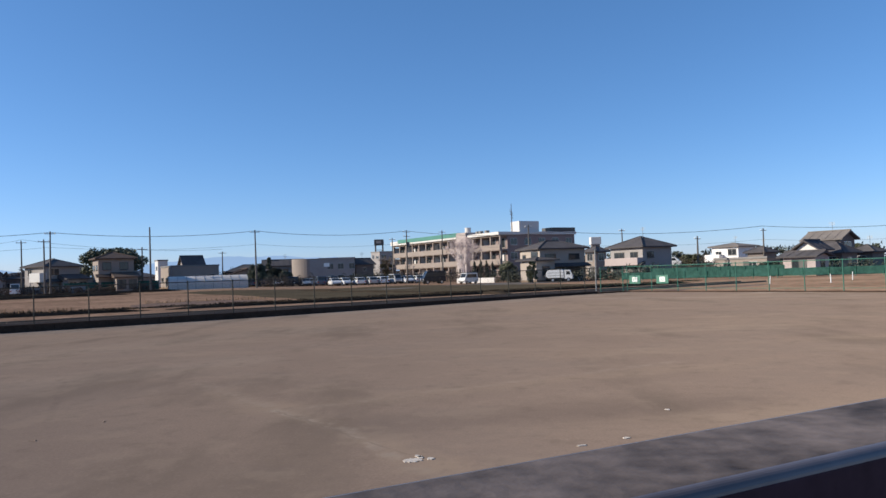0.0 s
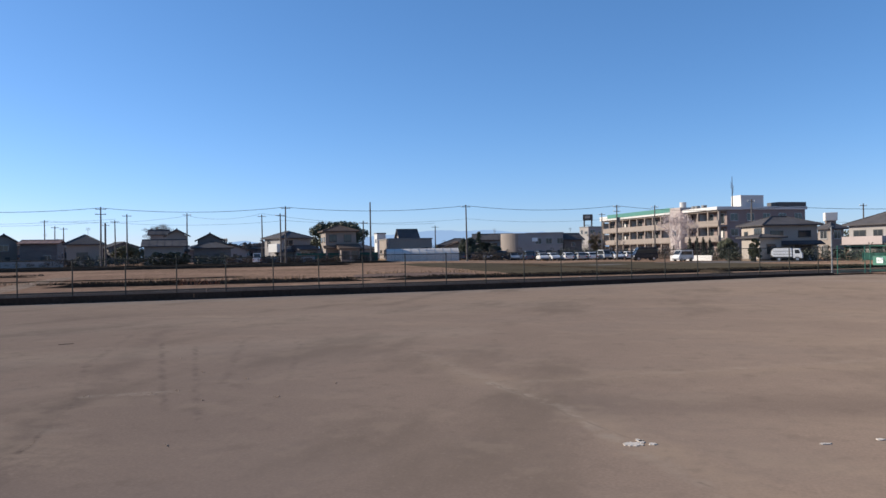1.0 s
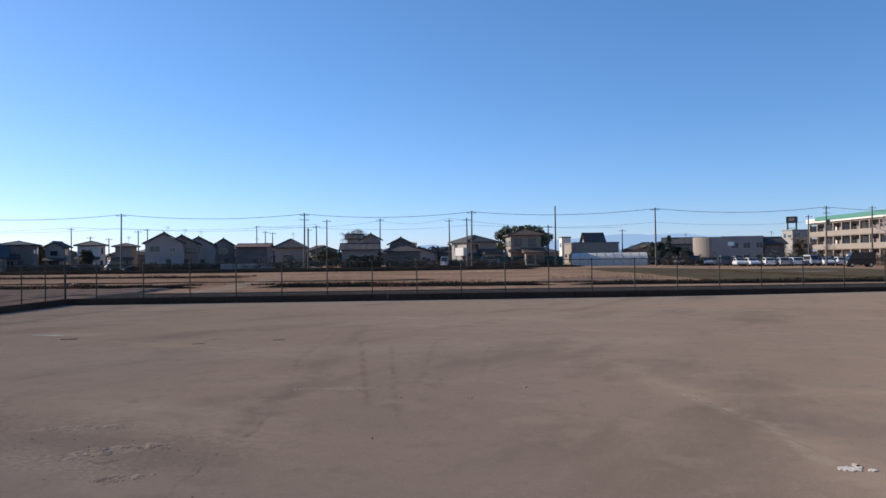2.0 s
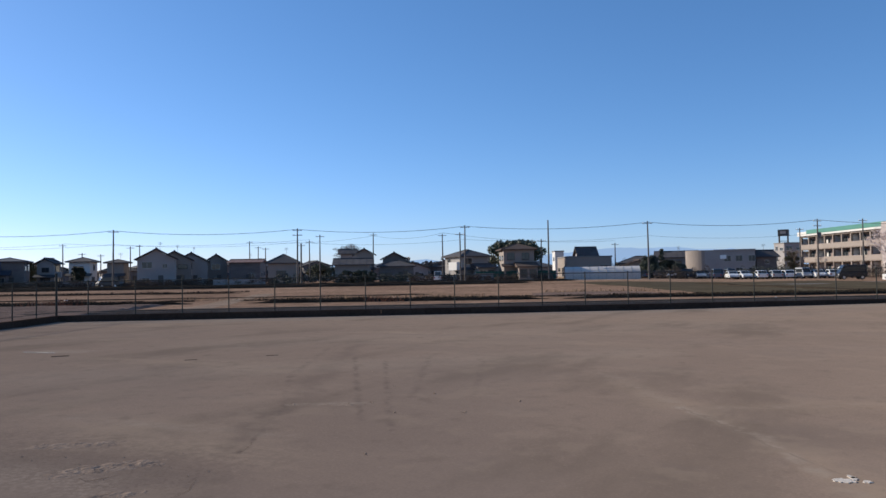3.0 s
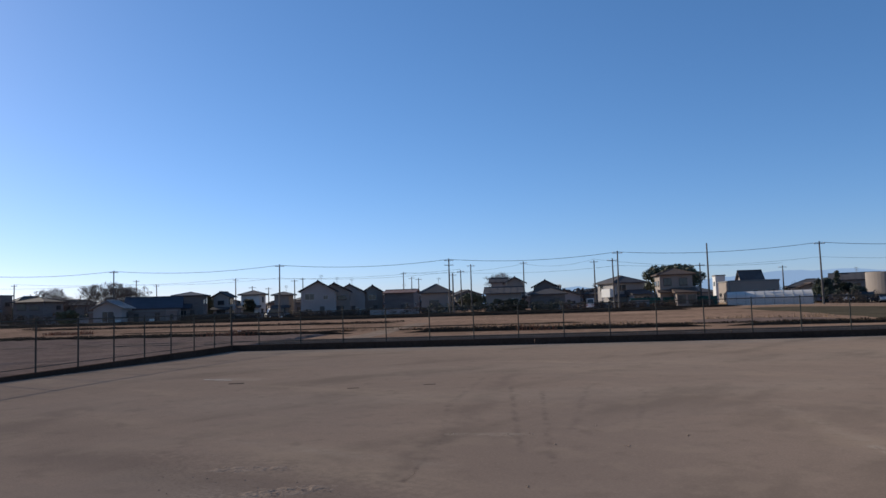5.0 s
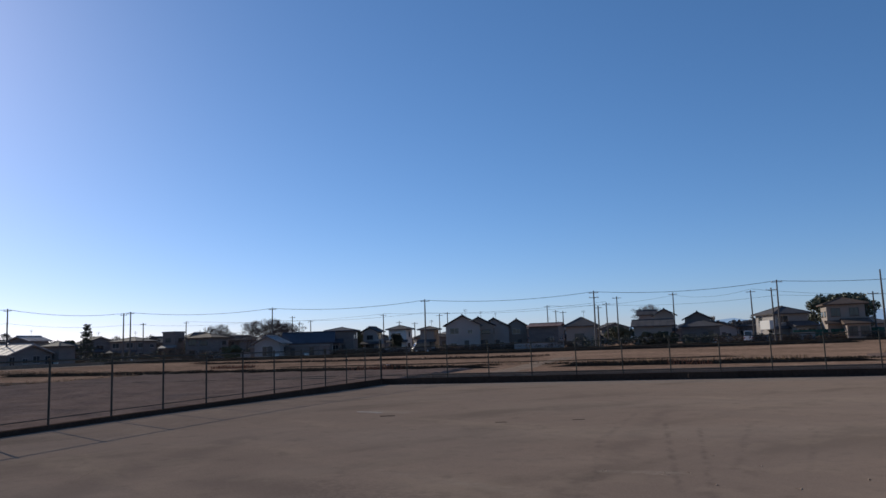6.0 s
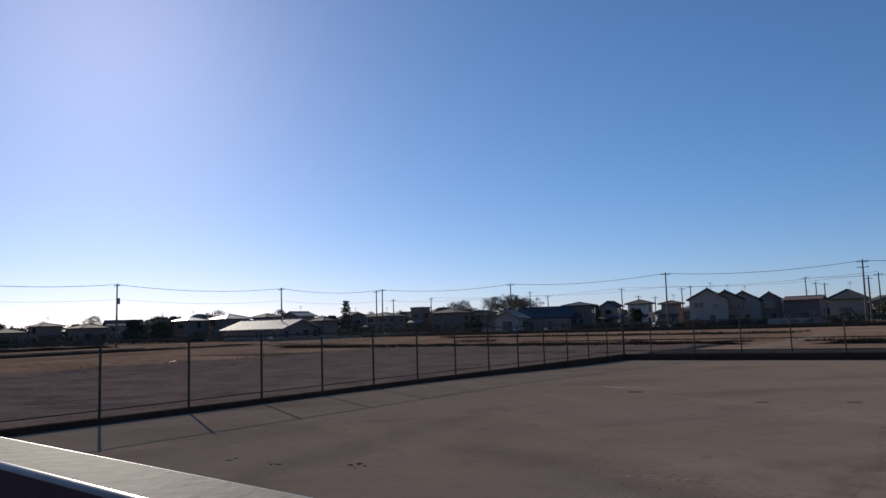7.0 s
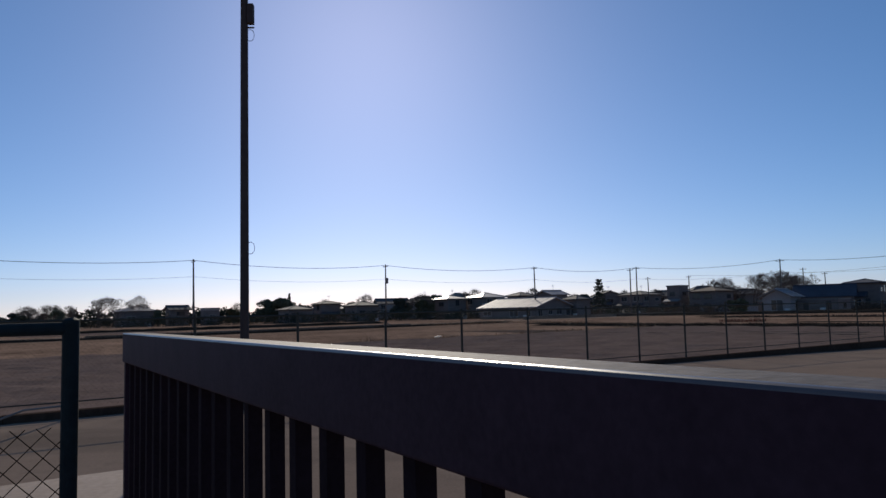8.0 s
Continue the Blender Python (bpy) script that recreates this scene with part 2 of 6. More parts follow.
LANE = material("grey_lane_asphalt", (0.125, 0.108, 0.094), 0.9, grain=8, blotch=0.3, amount=0.3, bump=0.2, spec=0.1)
sheet("soil_plot", SOIL, -14, 60, 34.6, 39.2, 0.03, "grey-brown weedy strip along the fence", "field", rough=0.06, edge=0.3)
sheet("soil_plot", SOIL, 11, 24, 53.5, 68, 0.04, "dull brown fallow field", "field", rough=0.06, edge=1.0)
sheet("paved_lane", LANE, 40, 78, 73, 90, 0.05, "pale asphalt lane in front of the houses", "road", edge=0.4)


sheet("farm_path", ROAD, -13.4, -10.2, 43.6, 78, 0.05, "pale dirt path crossing the fields", "path", edge=0.5)
for n in (41.0, 43.6):
    bm = bmesh.new()
    for k in range(52):
        a, b = plan(-62 + 2.4 * k, n), plan(-62 + 2.4 * k + 2.37, n)
        side = N * 0.09
        v = [bm.verts.new((c.x, c.y, z)) for z in (-0.4, -0.08) for c in (a - side, b - side, b + side, a + side)]
        for f in ((0, 1, 5, 4), (1, 2, 6, 5), (2, 3, 7, 6), (3, 0, 4, 7), (4, 5, 6, 7)):
            bm.faces.new([v[q] for q in f])
    tagged(part("ditch_edge", bm, CONCRETE), "pale concrete edge of a field ditch", "ditch", kind="structure")


def bank(u0, n0, u1, n1, width, high, label="low dark grassy bank between fields"):
    """A long uneven mound."""
    bm = bmesh.new()
    a, b = plan(u0, n0), plan(u1, n1)
    way = (b - a).normalized()
    out = Vector((-way.y, way.x, 0))
    count = max(4, int((b - a).length / 1.2))
    rows = []
    for i in range(count + 1):
        c = a.lerp(b, i / count)
        end = min(1.0, i / 2, (count - i) / 2)
        h = high * end * (0.8 + 0.3 * noise.noise((c.x * 0.4, c.y * 0.4, 1.0)))
        row = []
        for k, s in ((-1, 0), (-0.72, 0.9), (-0.1, 1.0), (0.7, 0.92), (1, 0)):
            p = c + out * (k * width / 2 * (0.9 + 0.4 * noise.noise((c.x * 0.3, k, 5.0))))
            p.z = field_z(p.x, p.y) - 0.04 + h * s
            row.append(bm.verts.new(p))
        rows.append(row)
    for r0, r1 in zip(rows, rows[1:]):
        for k in range(4):
            bm.faces.new((r0[k], r1[k], r1[k + 1], r0[k + 1]))
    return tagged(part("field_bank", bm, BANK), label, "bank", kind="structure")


bank(-62, 55, -13.4, 55.2, 1.1, 0.34)
bank(-10.2, 55.2, 12, 52.2, 1.2, 0.32)
bank(12, 52.2, 62, 48.2, 1.2, 0.32)
bank(-60, 82, -14, 79.5, 0.8, 0.2)
bank(-40, 66, 5, 66.5, 1.0, 0.15)
bank(-150, 101, 20, 101.5, 2.0, 0.5)
bank(-150, 115, 30, 115.5, 1.6, 0.45)
bank(-76, 4, -76, 64, 1.4, 0.3)
bank(-100, -60, -100, 60, 1.8, 0.5)
bank(37.5, 46, 38, 90, 1.4, 0.3)


WEED_DARK = material("dark_withered_weeds", (0.050, 0.040, 0.030), 0.95, grain=3, amount=0.45, bump=0, spec=0.0)
WEED_RED = material("rust_red_dry_weeds", (0.20, 0.095, 0.062), 0.95, grain=3, amount=0.4, bump=0, spec=0.0)
WEED_TAN = material("straw_coloured_dry_grass", (0.30, 0.205, 0.125), 0.95, grain=3, amount=0.4, bump=0, spec=0.0)


def weeds(u0, n0, u1, n1, high, deep, mat, label, lift=0.0, thick=36):
    """A ragged run of withered upright blades."""
    rng = random.Random(int(u0 * 17 + n1 * 5))
    a, b = plan(u0, n0), plan(u1, n1)
    count = max(2, int((b - a).length / 0.6))
    side = Vector((-(b - a).y, (b - a).x, 0)).normalized()
    verts, faces = [], []
    for k in range(count):
        tall = high * (0.7 + 0.55 * noise.noise((k * 0.21, u0, n0)) + rng.uniform(-0.15, 0.25))
        for _ in range(thick):
            c = a.lerp(b, (k + rng.random()) / count) + side * rng.gauss(0, deep * 0.4)
            c.z = field_z(c.x, c.y) + lift - 0.02
            h = tall * rng.uniform(0.25, 1.0)
            turn = rng.uniform(0, math.tau)
            wide = Vector((math.cos(turn), math.sin(turn), 0)) * rng.uniform(0.012, 0.035)
            tip = c + Vector((rng.gauss(0, 0.4) * h, rng.gauss(0, 0.4) * h, h))
            q = len(verts)
            verts += [c - wide, c + wide, tip + wide * 0.5, tip - wide * 0.5]
            faces.append((q, q + 1, q + 2, q + 3))
    me = bpy.data.meshes.new("withered_weeds")
    me.from_pydata(verts, [], faces)
    me.materials.append(mat)
    tagged(new("withered_weeds", me), label, "weeds", kind="stuff")


for q in ((-62, 54.9, -24.5, 55.1), (-22.4, 55.1, -13.6, 55.2), (-10.2, 55.1, 12, 52.1), (12, 52.1, 62, 48.1)):
    weeds(*q, 0.20, 1.2, WEED_DARK, "dark withered weeds along a field bank", 0.2, 90)
for q in ((-25.5, 55.0, -21.0, 55.1), (-1.4, 53.6, 1.4, 53.4), (-46, 66, -41.5, 66.4)):
    weeds(*q, 0.5, 1.3, WEED_RED, "rust-red dry weeds on a field bank", 0.05, 60)
for q in ((-44.5, 24, -44.5, 54), (-74, 50, -73, 68), (-70, 64, -52, 60), (-17, 62, 8, 60), (14, 66, 24, 64)):
    weeds(*q, 0.38, 2.2, WEED_TAN, "straw-coloured tufts of dry grass", 0.0, 22)
for q in ((-70, 101, 20, 101.5), (-60, 82, -14, 79.5), (-76, 4, -76, 64), (-60, 115, 30, 115.5)):
    weeds(*q, 0.22, 1.2, WEED_DARK, "dark withered weeds between fields", 0.12, 45)
weeds(-14, 34.6, 34, 34.6, 0.22, 0.5, WEED_DARK, "thin dark weeds along the foot of the fence", 0.0, 22)
weeds(-14.9, -10, -14.9, 33, 0.22, 0.4, WEED_DARK, "thin dark weeds along the foot of the fence", 0.0, 22)


def canal_wall(u0, n0, u1, n1, high):
    """A low pale concrete wall in jointed lengths."""
    a, b = plan(u0, n0), plan(u1, n1)
    count = max(2, int((b - a).length / 4))
    out = Vector((-(b - a).y, (b - a).x, 0)).normalized() * 0.3
    bm = bmesh.new()
    for k in range(count):
        p, q = a.lerp(b, k / count), a.lerp(b, (k + 0.992) / count)
        z = field_z(p.x, p.y)
        v = [bm.verts.new((c.x, c.y, h)) for h in (z - 0.2, z + high) for c in (p - out, q - out, q + out, p + out)]
        for f in ((0, 1, 5, 4), (1, 2, 6, 5), (2, 3, 7, 6), (3, 0, 4, 7), (4, 5, 6, 7)):
            bm.faces.new([v[m] for m in f])
    tagged(part("canal_wall", bm, CONCRETE), "low pale concrete canal wall crossing the fields", "wall", kind="structure")


canal_wall(-81, 14, -81.5, 52, 0.22)
canal_wall(-89, 78, -92, 122, 0.45)
rng = random.Random(21)
for u, n in ((20.7, 45.3), (21.6, 45.0), (24.6, 45.8), (-27.4, 65.6), (-46.2, 31.7), (-45.4, 30.9), (-47.0, 32.4), (-26.6, 65.2)):
    bm = bmesh.new()
    bmesh.ops.create_icosphere(bm, subdivisions=1, radius=0.5)
    for v in bm.verts:
        v.co *= rng.uniform(0.7, 1.2)
        v.co.z *= 0.35
    ob = part("rubble_piece", bm, VINYL)
    p = plan(u, n)
    ob.matrix_world = pose(p.x, p.y, field_z(p.x, p.y) + 0.07, 0, 0, rng.uniform(0, 180)) @ Matrix.Scale(rng.uniform(0.2, 0.45), 4)
    tagged(ob, "pale scrap of rubbish lying on the field", "rubble", "scraps on the field")


# ---- yard ----
def yard_material():
    m = material("weathered_yard_paving", (0.236, 0.173, 0.133), 0.92, grain=38, blotch=0.22, amount=0.15, bump=0.05, second=(0.265, 0.194, 0.146), spec=0.0)
    nt = m.node_tree
    n, link = nt.nodes, nt.links.new
    bsdf = n["Principled BSDF"]
    geo = n.new("ShaderNodeNewGeometry")
    base = n["Color Ramp"].outputs["Color"]
    wob = n.new("ShaderNodeTexNoise")
    wob.inputs["Scale"].default_value, wob.inputs["Detail"].default_value = 1.1, 4
    link(geo.outputs["Position"], wob.inputs["Vector"])
    shift = n.new("ShaderNodeVectorMath")
    shift.operation = "MULTIPLY_ADD"
    shift.inputs[1].default_value = (0.9, 0.9, 0)
    link(wob.outputs["Color"], shift.inputs[0])
    link(geo.outputs["Position"], shift.inputs[2])
    back = n.new("ShaderNodeVectorMath")
    back.operation = "SUBTRACT"
    back.inputs[1].default_value = (0.45, 0.45, 0)
    link(shift.outputs[0], back.inputs[0])

    def mixed(col, fac, colour):
        mix = n.new("ShaderNodeMix")
        mix.data_type = "RGBA"
        link(fac, mix.inputs[0])
        link(col, mix.inputs[6])
        mix.inputs[7].default_value = (*colour, 1)
        return mix.outputs[2]

    near = n.new("ShaderNodeVectorMath")
    near.operation = "MULTIPLY_ADD"
    near.inputs[1].default_value = (0.16, 0.16, 0)
    fine = n.new("ShaderNodeTexNoise")
    fine.inputs["Scale"].default_value, fine.inputs["Detail"].default_value = 4.5, 5
    link(geo.outputs["Position"], fine.inputs["Vector"])
    link(fine.outputs["Color"], near.inputs[0])
    shifted = n.new("ShaderNodeVectorMath")
    shifted.operation = "SUBTRACT"
    shifted.inputs[1].default_value = (0.08, 0.08, 0)
    link(geo.outputs["Position"], shifted.inputs[0])
    link(shifted.outputs[0], near.inputs[2])

    def streak(a, b, width, place=None):
        """How near a place is to the line from a to b."""
        rel = n.new("ShaderNodeVectorMath")
        rel.operation = "SUBTRACT"
        rel.inputs[1].default_value = (*a, 0)
        link((place or back).outputs[0], rel.inputs[0])
        way = Vector((b[0] - a[0], b[1] - a[1], 0))
        dot = n.new("ShaderNodeVectorMath")
        dot.operation = "DOT_PRODUCT"
        dot.inputs[1].default_value = way / way.length_squared
        link(rel.outputs[0], dot.inputs[0])
        cl = n.new("ShaderNodeClamp")
        link(dot.outputs["Value"], cl.inputs[0])
        along = n.new("ShaderNodeVectorMath")
        along.operation = "SCALE"
        along.inputs[0].default_value = way
        link(cl.outputs[0], along.inputs["Scale"])
        dist = n.new("ShaderNodeVectorMath")
        dist.operation = "DISTANCE"
        link(rel.outputs[0], dist.inputs[0])
        link(along.outputs[0], dist.inputs[1])
        ramp = n.new("ShaderNodeMapRange")
        ramp.interpolation_type = "SMOOTHSTEP"
        ramp.inputs["From Min"].default_value, ramp.inputs["From Max"].default_value = width, 0.0
        link(dist.outputs["Value"], ramp.inputs["Value"])
        return ramp.outputs[0]

    def strength(fac, k):
        mul = n.new("ShaderNodeMath")
        mul.operation = "MULTIPLY"
        mul.inputs[1].default_value = k
        link(fac, mul.inputs[0])
        return mul.outputs[0]

    col = base
    tan, dark, pale = (0.31, 0.228, 0.162), (0.125, 0.095, 0.078), (0.33, 0.262, 0.20)
    for a, b, width, k, colour in (
        ((-3.2, 11.0), (-1.4, 8.6), 0.5, 0.35, tan), ((-1.4, 8.6), (0.1, 6.3), 0.40, 0.5, tan), ((0.1, 6.3), (0.9, 5.0), 0.35, 0.4, tan),
        ((-2.2, 9.3), (5.5, 12.5), 0.6, 0.3, tan), ((-1.0, 8.0), (3.5, 8.8), 1.0, 0.35, dark),
        ((-5.3, 5.2), (-6.2, 7.0), 0.35, 0.5, dark), ((-6.2, 7.0), (-11.0, 15.4), 0.35, 0.3, dark), ((-4.8, 4.2), (-9.5, 4.0), 0.9, 0.4, dark),
        ((-5.2, 3.6), (-7.6, 3.9), 0.7, 0.2, pale), ((-22, 22), (26, 40), 5.0, 0.3, tan), ((-14, 14), (-4, 24), 3.0, 0.2, pale),
        ((-9, 0.6), (-14, 6), 0.6, 0.35, dark), ((8, 40), (18, 33), 1.2, 0.5, pale), ((17.5, 40.0), (22.0, 36.0), 1.6, 0.85, (0.42, 0.34, 0.265)), ((-16.6, 10.8), (-15.6, 11.0), 0.6, 0.5, pale),
        ((5, 20), (16, 22), 2.5, 0.4, tan), ((2, 14), (12, 16), 1.2, 0.25, tan),
        ((-29.0, 20.0), (10.0, 45.5), 2.6, 0.45, pale), ((-3.0, 5.0), (-6.5, 11.0), 2.2, 0.30, (0.175, 0.135, 0.112)), ((-1.0, 4.0), (-6.0, 3.0), 2.0, 0.30, (0.175, 0.135, 0.112)), ((3.0, 7.5), (9.0, 10.0), 1.2, 0.35, tan), ((-12, 8), (-4, 15), 1.6, 0.25, pale),
    ):
        col = mixed(col, strength(streak(a, b, width), k), colour)
    for size, stretch, lo, hi, k, colour in ((0.35, (1.0, 0.35, 1), 0.50, 0.66, 0.6, (0.155, 0.118, 0.09)), (0.5, (0.3, 1.0, 1), 0.53, 0.70, 0.55, (0.32, 0.24, 0.172)), (2.2, (1, 1, 1), 0.54, 0.72, 0.45, (0.16, 0.12, 0.092))):
        turn = n.new("ShaderNodeMapping")
        turn.inputs["Rotation"].default_value = (0, 0, GRID)
        turn.inputs["Scale"].default_value = stretch
        link(geo.outputs["Position"], turn.inputs["Vector"])
        patch = n.new("ShaderNodeTexNoise")
        patch.inputs["Scale"].default_value, patch.inputs["Detail"].default_value, patch.inputs["Roughness"].default_value = size, 7, 0.6
        link(turn.outputs[0], patch.inputs["Vector"])
        span = n.new("ShaderNodeMapRange")
        span.interpolation_type = "SMOOTHSTEP"
        span.inputs["From Min"].default_value, span.inputs["From Max"].default_value = lo, hi
        link(patch.outputs["Fac"], span.inputs["Value"])
        col = mixed(col, strength(span.outputs[0], k), colour)
    specks = n.new("ShaderNodeTexVoronoi")
    specks.inputs["Scale"].default_value = 2.3
    link(geo.outputs["Position"], specks.inputs["Vector"])
    small = n.new("ShaderNodeMapRange")
    small.inputs["From Min"].default_value, small.inputs["From Max"].default_value = 0.07, 0.02
    link(specks.outputs["Distance"], small.inputs["Value"])
    col = mixed(col, strength(small.outputs[0], 0.25), pale)
    # narrow tan seams, tyre tracks and dirt-filled cracks
    gaps = n.new("ShaderNodeTexNoise")
    gaps.inputs["Scale"].default_value, gaps.inputs["Detail"].default_value, gaps.inputs["Roughness"].default_value = 3.0, 6, 0.7
    link(geo.outputs["Position"], gaps.inputs["Vector"])
    broken = n.new("ShaderNodeMapRange")
    broken.inputs["From Min"].default_value, broken.inputs["From Max"].default_value = 0.42, 0.62
    link(gaps.outputs["Fac"], broken.inputs["Value"])
    sand = (0.30, 0.232, 0.176)
    for a, b, width, k, colour in (
        ((-3.8, 12.0), (-1.9, 9.2), 0.26, 0.6, sand), ((-1.9, 9.2), (-0.9, 7.9), 0.15, 0.9, pale), ((-0.9, 7.9), (-0.2, 6.4), 0.13, 0.8, pale), ((-0.2, 6.4), (1.2, 4.2), 0.16, 0.8, sand),
        ((-1.5, 9.4), (4.0, 12.6), 0.22, 0.6, sand), ((-1.9, 9.2), (-0.2, 6.7), 0.03, 0.6, dark), ((0.3, 5.6), (1.2, 4.2), 0.03, 0.7, dark),
        ((-4.3, 3.6), (-5.0, 4.67), 0.03, 0.8, dark), ((-5.1, 5.2), (-5.4, 5.7), 0.05, 0.9, dark), ((-5.4, 5.7), (-6.4, 7.3), 0.05, 0.6, dark),
        ((-6.4, 7.3), (-8.2, 9.5), 0.08, 0.5, dark), ((-8.2, 9.5), (-10.6, 13.6), 0.12, 0.45, dark),
        ((-5.0, 7.0), (-9.0, 12.4), 0.08, 0.6, dark), ((-4.4, 6.7), (-8.0, 12.0), 0.08, 0.6, dark), ((-5.3, 8.6), (-7.6, 13.0), 0.10, 0.55, dark), ((-4.5, 8.8), (-6.2, 12.6), 0.08, 0.5, dark),
        ((-6.4, 7.5), (-5.6, 8.0), 0.16, 0.6, pale), ((-9, 5.6), (-5.2, 6.0), 0.25, 0.35, pale),
    ):
        both = n.new("ShaderNodeMath")
        both.operation = "MULTIPLY"
        link(streak(a, b, width, near), both.inputs[0])
        link(broken.outputs[0], both.inputs[1])
        col = mixed(col, strength(both.outputs[0], k), colour)
    # broken gritty stretch and an all-over mottle
    for size, zone, lo, hi, k, colour in (
        (7.0, None, 0.50, 0.68, 0.22, (0.165, 0.124, 0.098)), (15.0, None, 0.54, 0.72, 0.25, (0.33, 0.255, 0.195)), (0.22, None, 0.47, 0.60, 0.34, (0.19, 0.146, 0.118)), (0.9, None, 0.52, 0.62, 0.28, (0.30, 0.225, 0.165)),
        (9.0, ((-4.9, 5.0), (-8.5, 4.6), 0.9), 0.42, 0.60, 0.35, (0.14, 0.106, 0.086)), (24.0, ((-5.0, 4.2), (-8.0, 4.2), 0.9), 0.50, 0.62, 0.4, (0.11, 0.082, 0.066)),
        (16.0, ((-5.3, 3.8), (-6.4, 3.8), 0.5), 0.44, 0.60, 0.6, (0.31, 0.24, 0.185)),
    ):
        spot = n.new("ShaderNodeTexNoise")
        spot.inputs["Scale"].default_value, spot.inputs["Detail"].default_value, spot.inputs["Roughness"].default_value = size, 6, 0.68
        link(geo.outputs["Position"], spot.inputs["Vector"])
        span = n.new("ShaderNodeMapRange")
        span.interpolation_type = "SMOOTHSTEP"
        span.inputs["From Min"].default_value, span.inputs["From Max"].default_value = lo, hi
        link(spot.outputs["Fac"], span.inputs["Value"])
        fac = span.outputs[0]
        if zone:
            both = n.new("ShaderNodeMath")
            both.operation = "MULTIPLY"
            link(fac, both.inputs[0])
            link(streak(*zone), both.inputs[1])
            fac = both.outputs[0]
        col = mixed(col, strength(fac, k), colour)
    link(col, bsdf.inputs["Base Color"])
    return m


YARD = yard_material()
bm = bmesh.new()
us = [SIDE_U + (GREEN_U - SIDE_U) * i / 24 for i in range(25)]
ns = [-34 + (LONG_N + 33.9) * j / 30 for j in range(31)]
grid = [[bm.verts.new(plan(u, n, lot_z(u, n))) for n in ns] for u in us]
for i in range(24):
    for j in range(30):
        bm.faces.new((grid[i][j], grid[i + 1][j], grid[i + 1][j + 1], grid[i][j + 1]))
tagged(part("yard", bm, YARD, smooth=True), "worn grey-brown paved yard with dirt streaks", "yard", kind="structure")

def kerb(name, a, b, width, top, label):
    bm = bmesh.new()
    way = (b - a).normalized()
    out = Vector((-way.y, way.x, 0)) * width / 2
    count = max(2, int((b - a).length / 2))
    for i in range(count):
        p, q = a.lerp(b, i / count), a.lerp(b, (i + 0.995) / count)
        lift = 0.012 * noise.noise((p.x, p.y, 2))
        v = [bm.verts.new((c.x, c.y, z)) for z in (-0.45, top + lift) for c in (p - out, q - out, q + out, p + out)]
        for f in ((0, 1, 5, 4), (1, 2, 6, 5), (2, 3, 7, 6), (3, 0, 4, 7), (4, 5, 6, 7)):
            bm.faces.new([v[k] for k in f])
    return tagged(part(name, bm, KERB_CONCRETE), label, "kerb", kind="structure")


CORNER = plan(SIDE_U, LONG_N)
kerb("kerb", plan(SIDE_U - 0.1, LONG_N), plan(END_U, LONG_N), 0.2, 0.12, "weathered concrete kerb under the fence, coloured dark for its shade")
kerb("kerb", plan(SIDE_U, LONG_N - 0.1), plan(SIDE_U, -40), 0.2, 0.12, "weathered concrete kerb under the fence, coloured dark for its shade")
kerb("kerb", plan(GREEN_U, LONG_N), plan(GREEN_U, -34), 0.15, 0.06, "low concrete kerb under the green fence")
kerb("kerb", plan(END_U + 0.1, LONG_N), plan(GREEN_U, LONG_N), 0.15, 0.06, "low concrete kerb under the green fence")


# ---- chain-link fences ----
def wire_mesh(bm, a, b, z0, z1, pitch, r):
    """Two families of slanting wires between a and b."""
    way = (b - a).normalized()
    length, high = (b - a).length, z1 - z0
    k = -high
    while k < length:
        for s in (1, -1):
            x0, x1 = (k, k + high) if s > 0 else (k + high, k)
            t0, t1 = z0, z1
            lo, hi = min(x0, x1), max(x0, x1)
            c0, c1 = max(lo, 0), min(hi, length)
            if c1 - c0 > 0.01:
                f = lambda x: z0 + (x - x0) / (x1 - x0) * high
                add_tube(bm, a + way * c0 + Vector((0, 0, f(c0))), a + way * c1 + Vector((0, 0, f(c1))), r, r, 3, False)
        k += pitch


def fence(a, b, first, paint, label, top, base, pitch=0.085, wire=0.0009, step=2.0, post_r=0.026, last=None):
    """Posts every two metres with a top and bottom rail and wire mesh."""
    way = (b - a).normalized()
    length = (b - a).length
    root = empty("chain_link_fence", Matrix.Translation(a), label, "fence")
    bm = bmesh.new()
    add_tube(bm, (0, 0, base - 0.12), (0, 0, top + 0.02), post_r, post_r, 10)
    add_tube(bm, (0, 0, top + 0.02), (0, 0, top + 0.045), post_r * 1.15, post_r * 0.5, 10)
    first_post = part("post", bm, paint, root)
    first_post.location = way * first
    d = first + step
    while d <= length + 0.01:
        ob = new("post", first_post.data)
        ob.parent = root
        ob.location = way * d
        d += step
    for name, z, r in (("top_rail", top - 0.02, 0.019), ("bottom_rail", base + 0.14, 0.011)):
        bm = bmesh.new()
        add_tube(bm, Vector((0, 0, z)), way * length + Vector((0, 0, z)), r, r, 8)
        part(name, bm, paint, root)
    bm = bmesh.new()
    wire_mesh(bm, Vector((0, 0, 0)), way * length, base + 0.04, top - 0.03, pitch, wire)
    tagged(part("wire_mesh", bm, paint, root), kind="stuff")
    return root


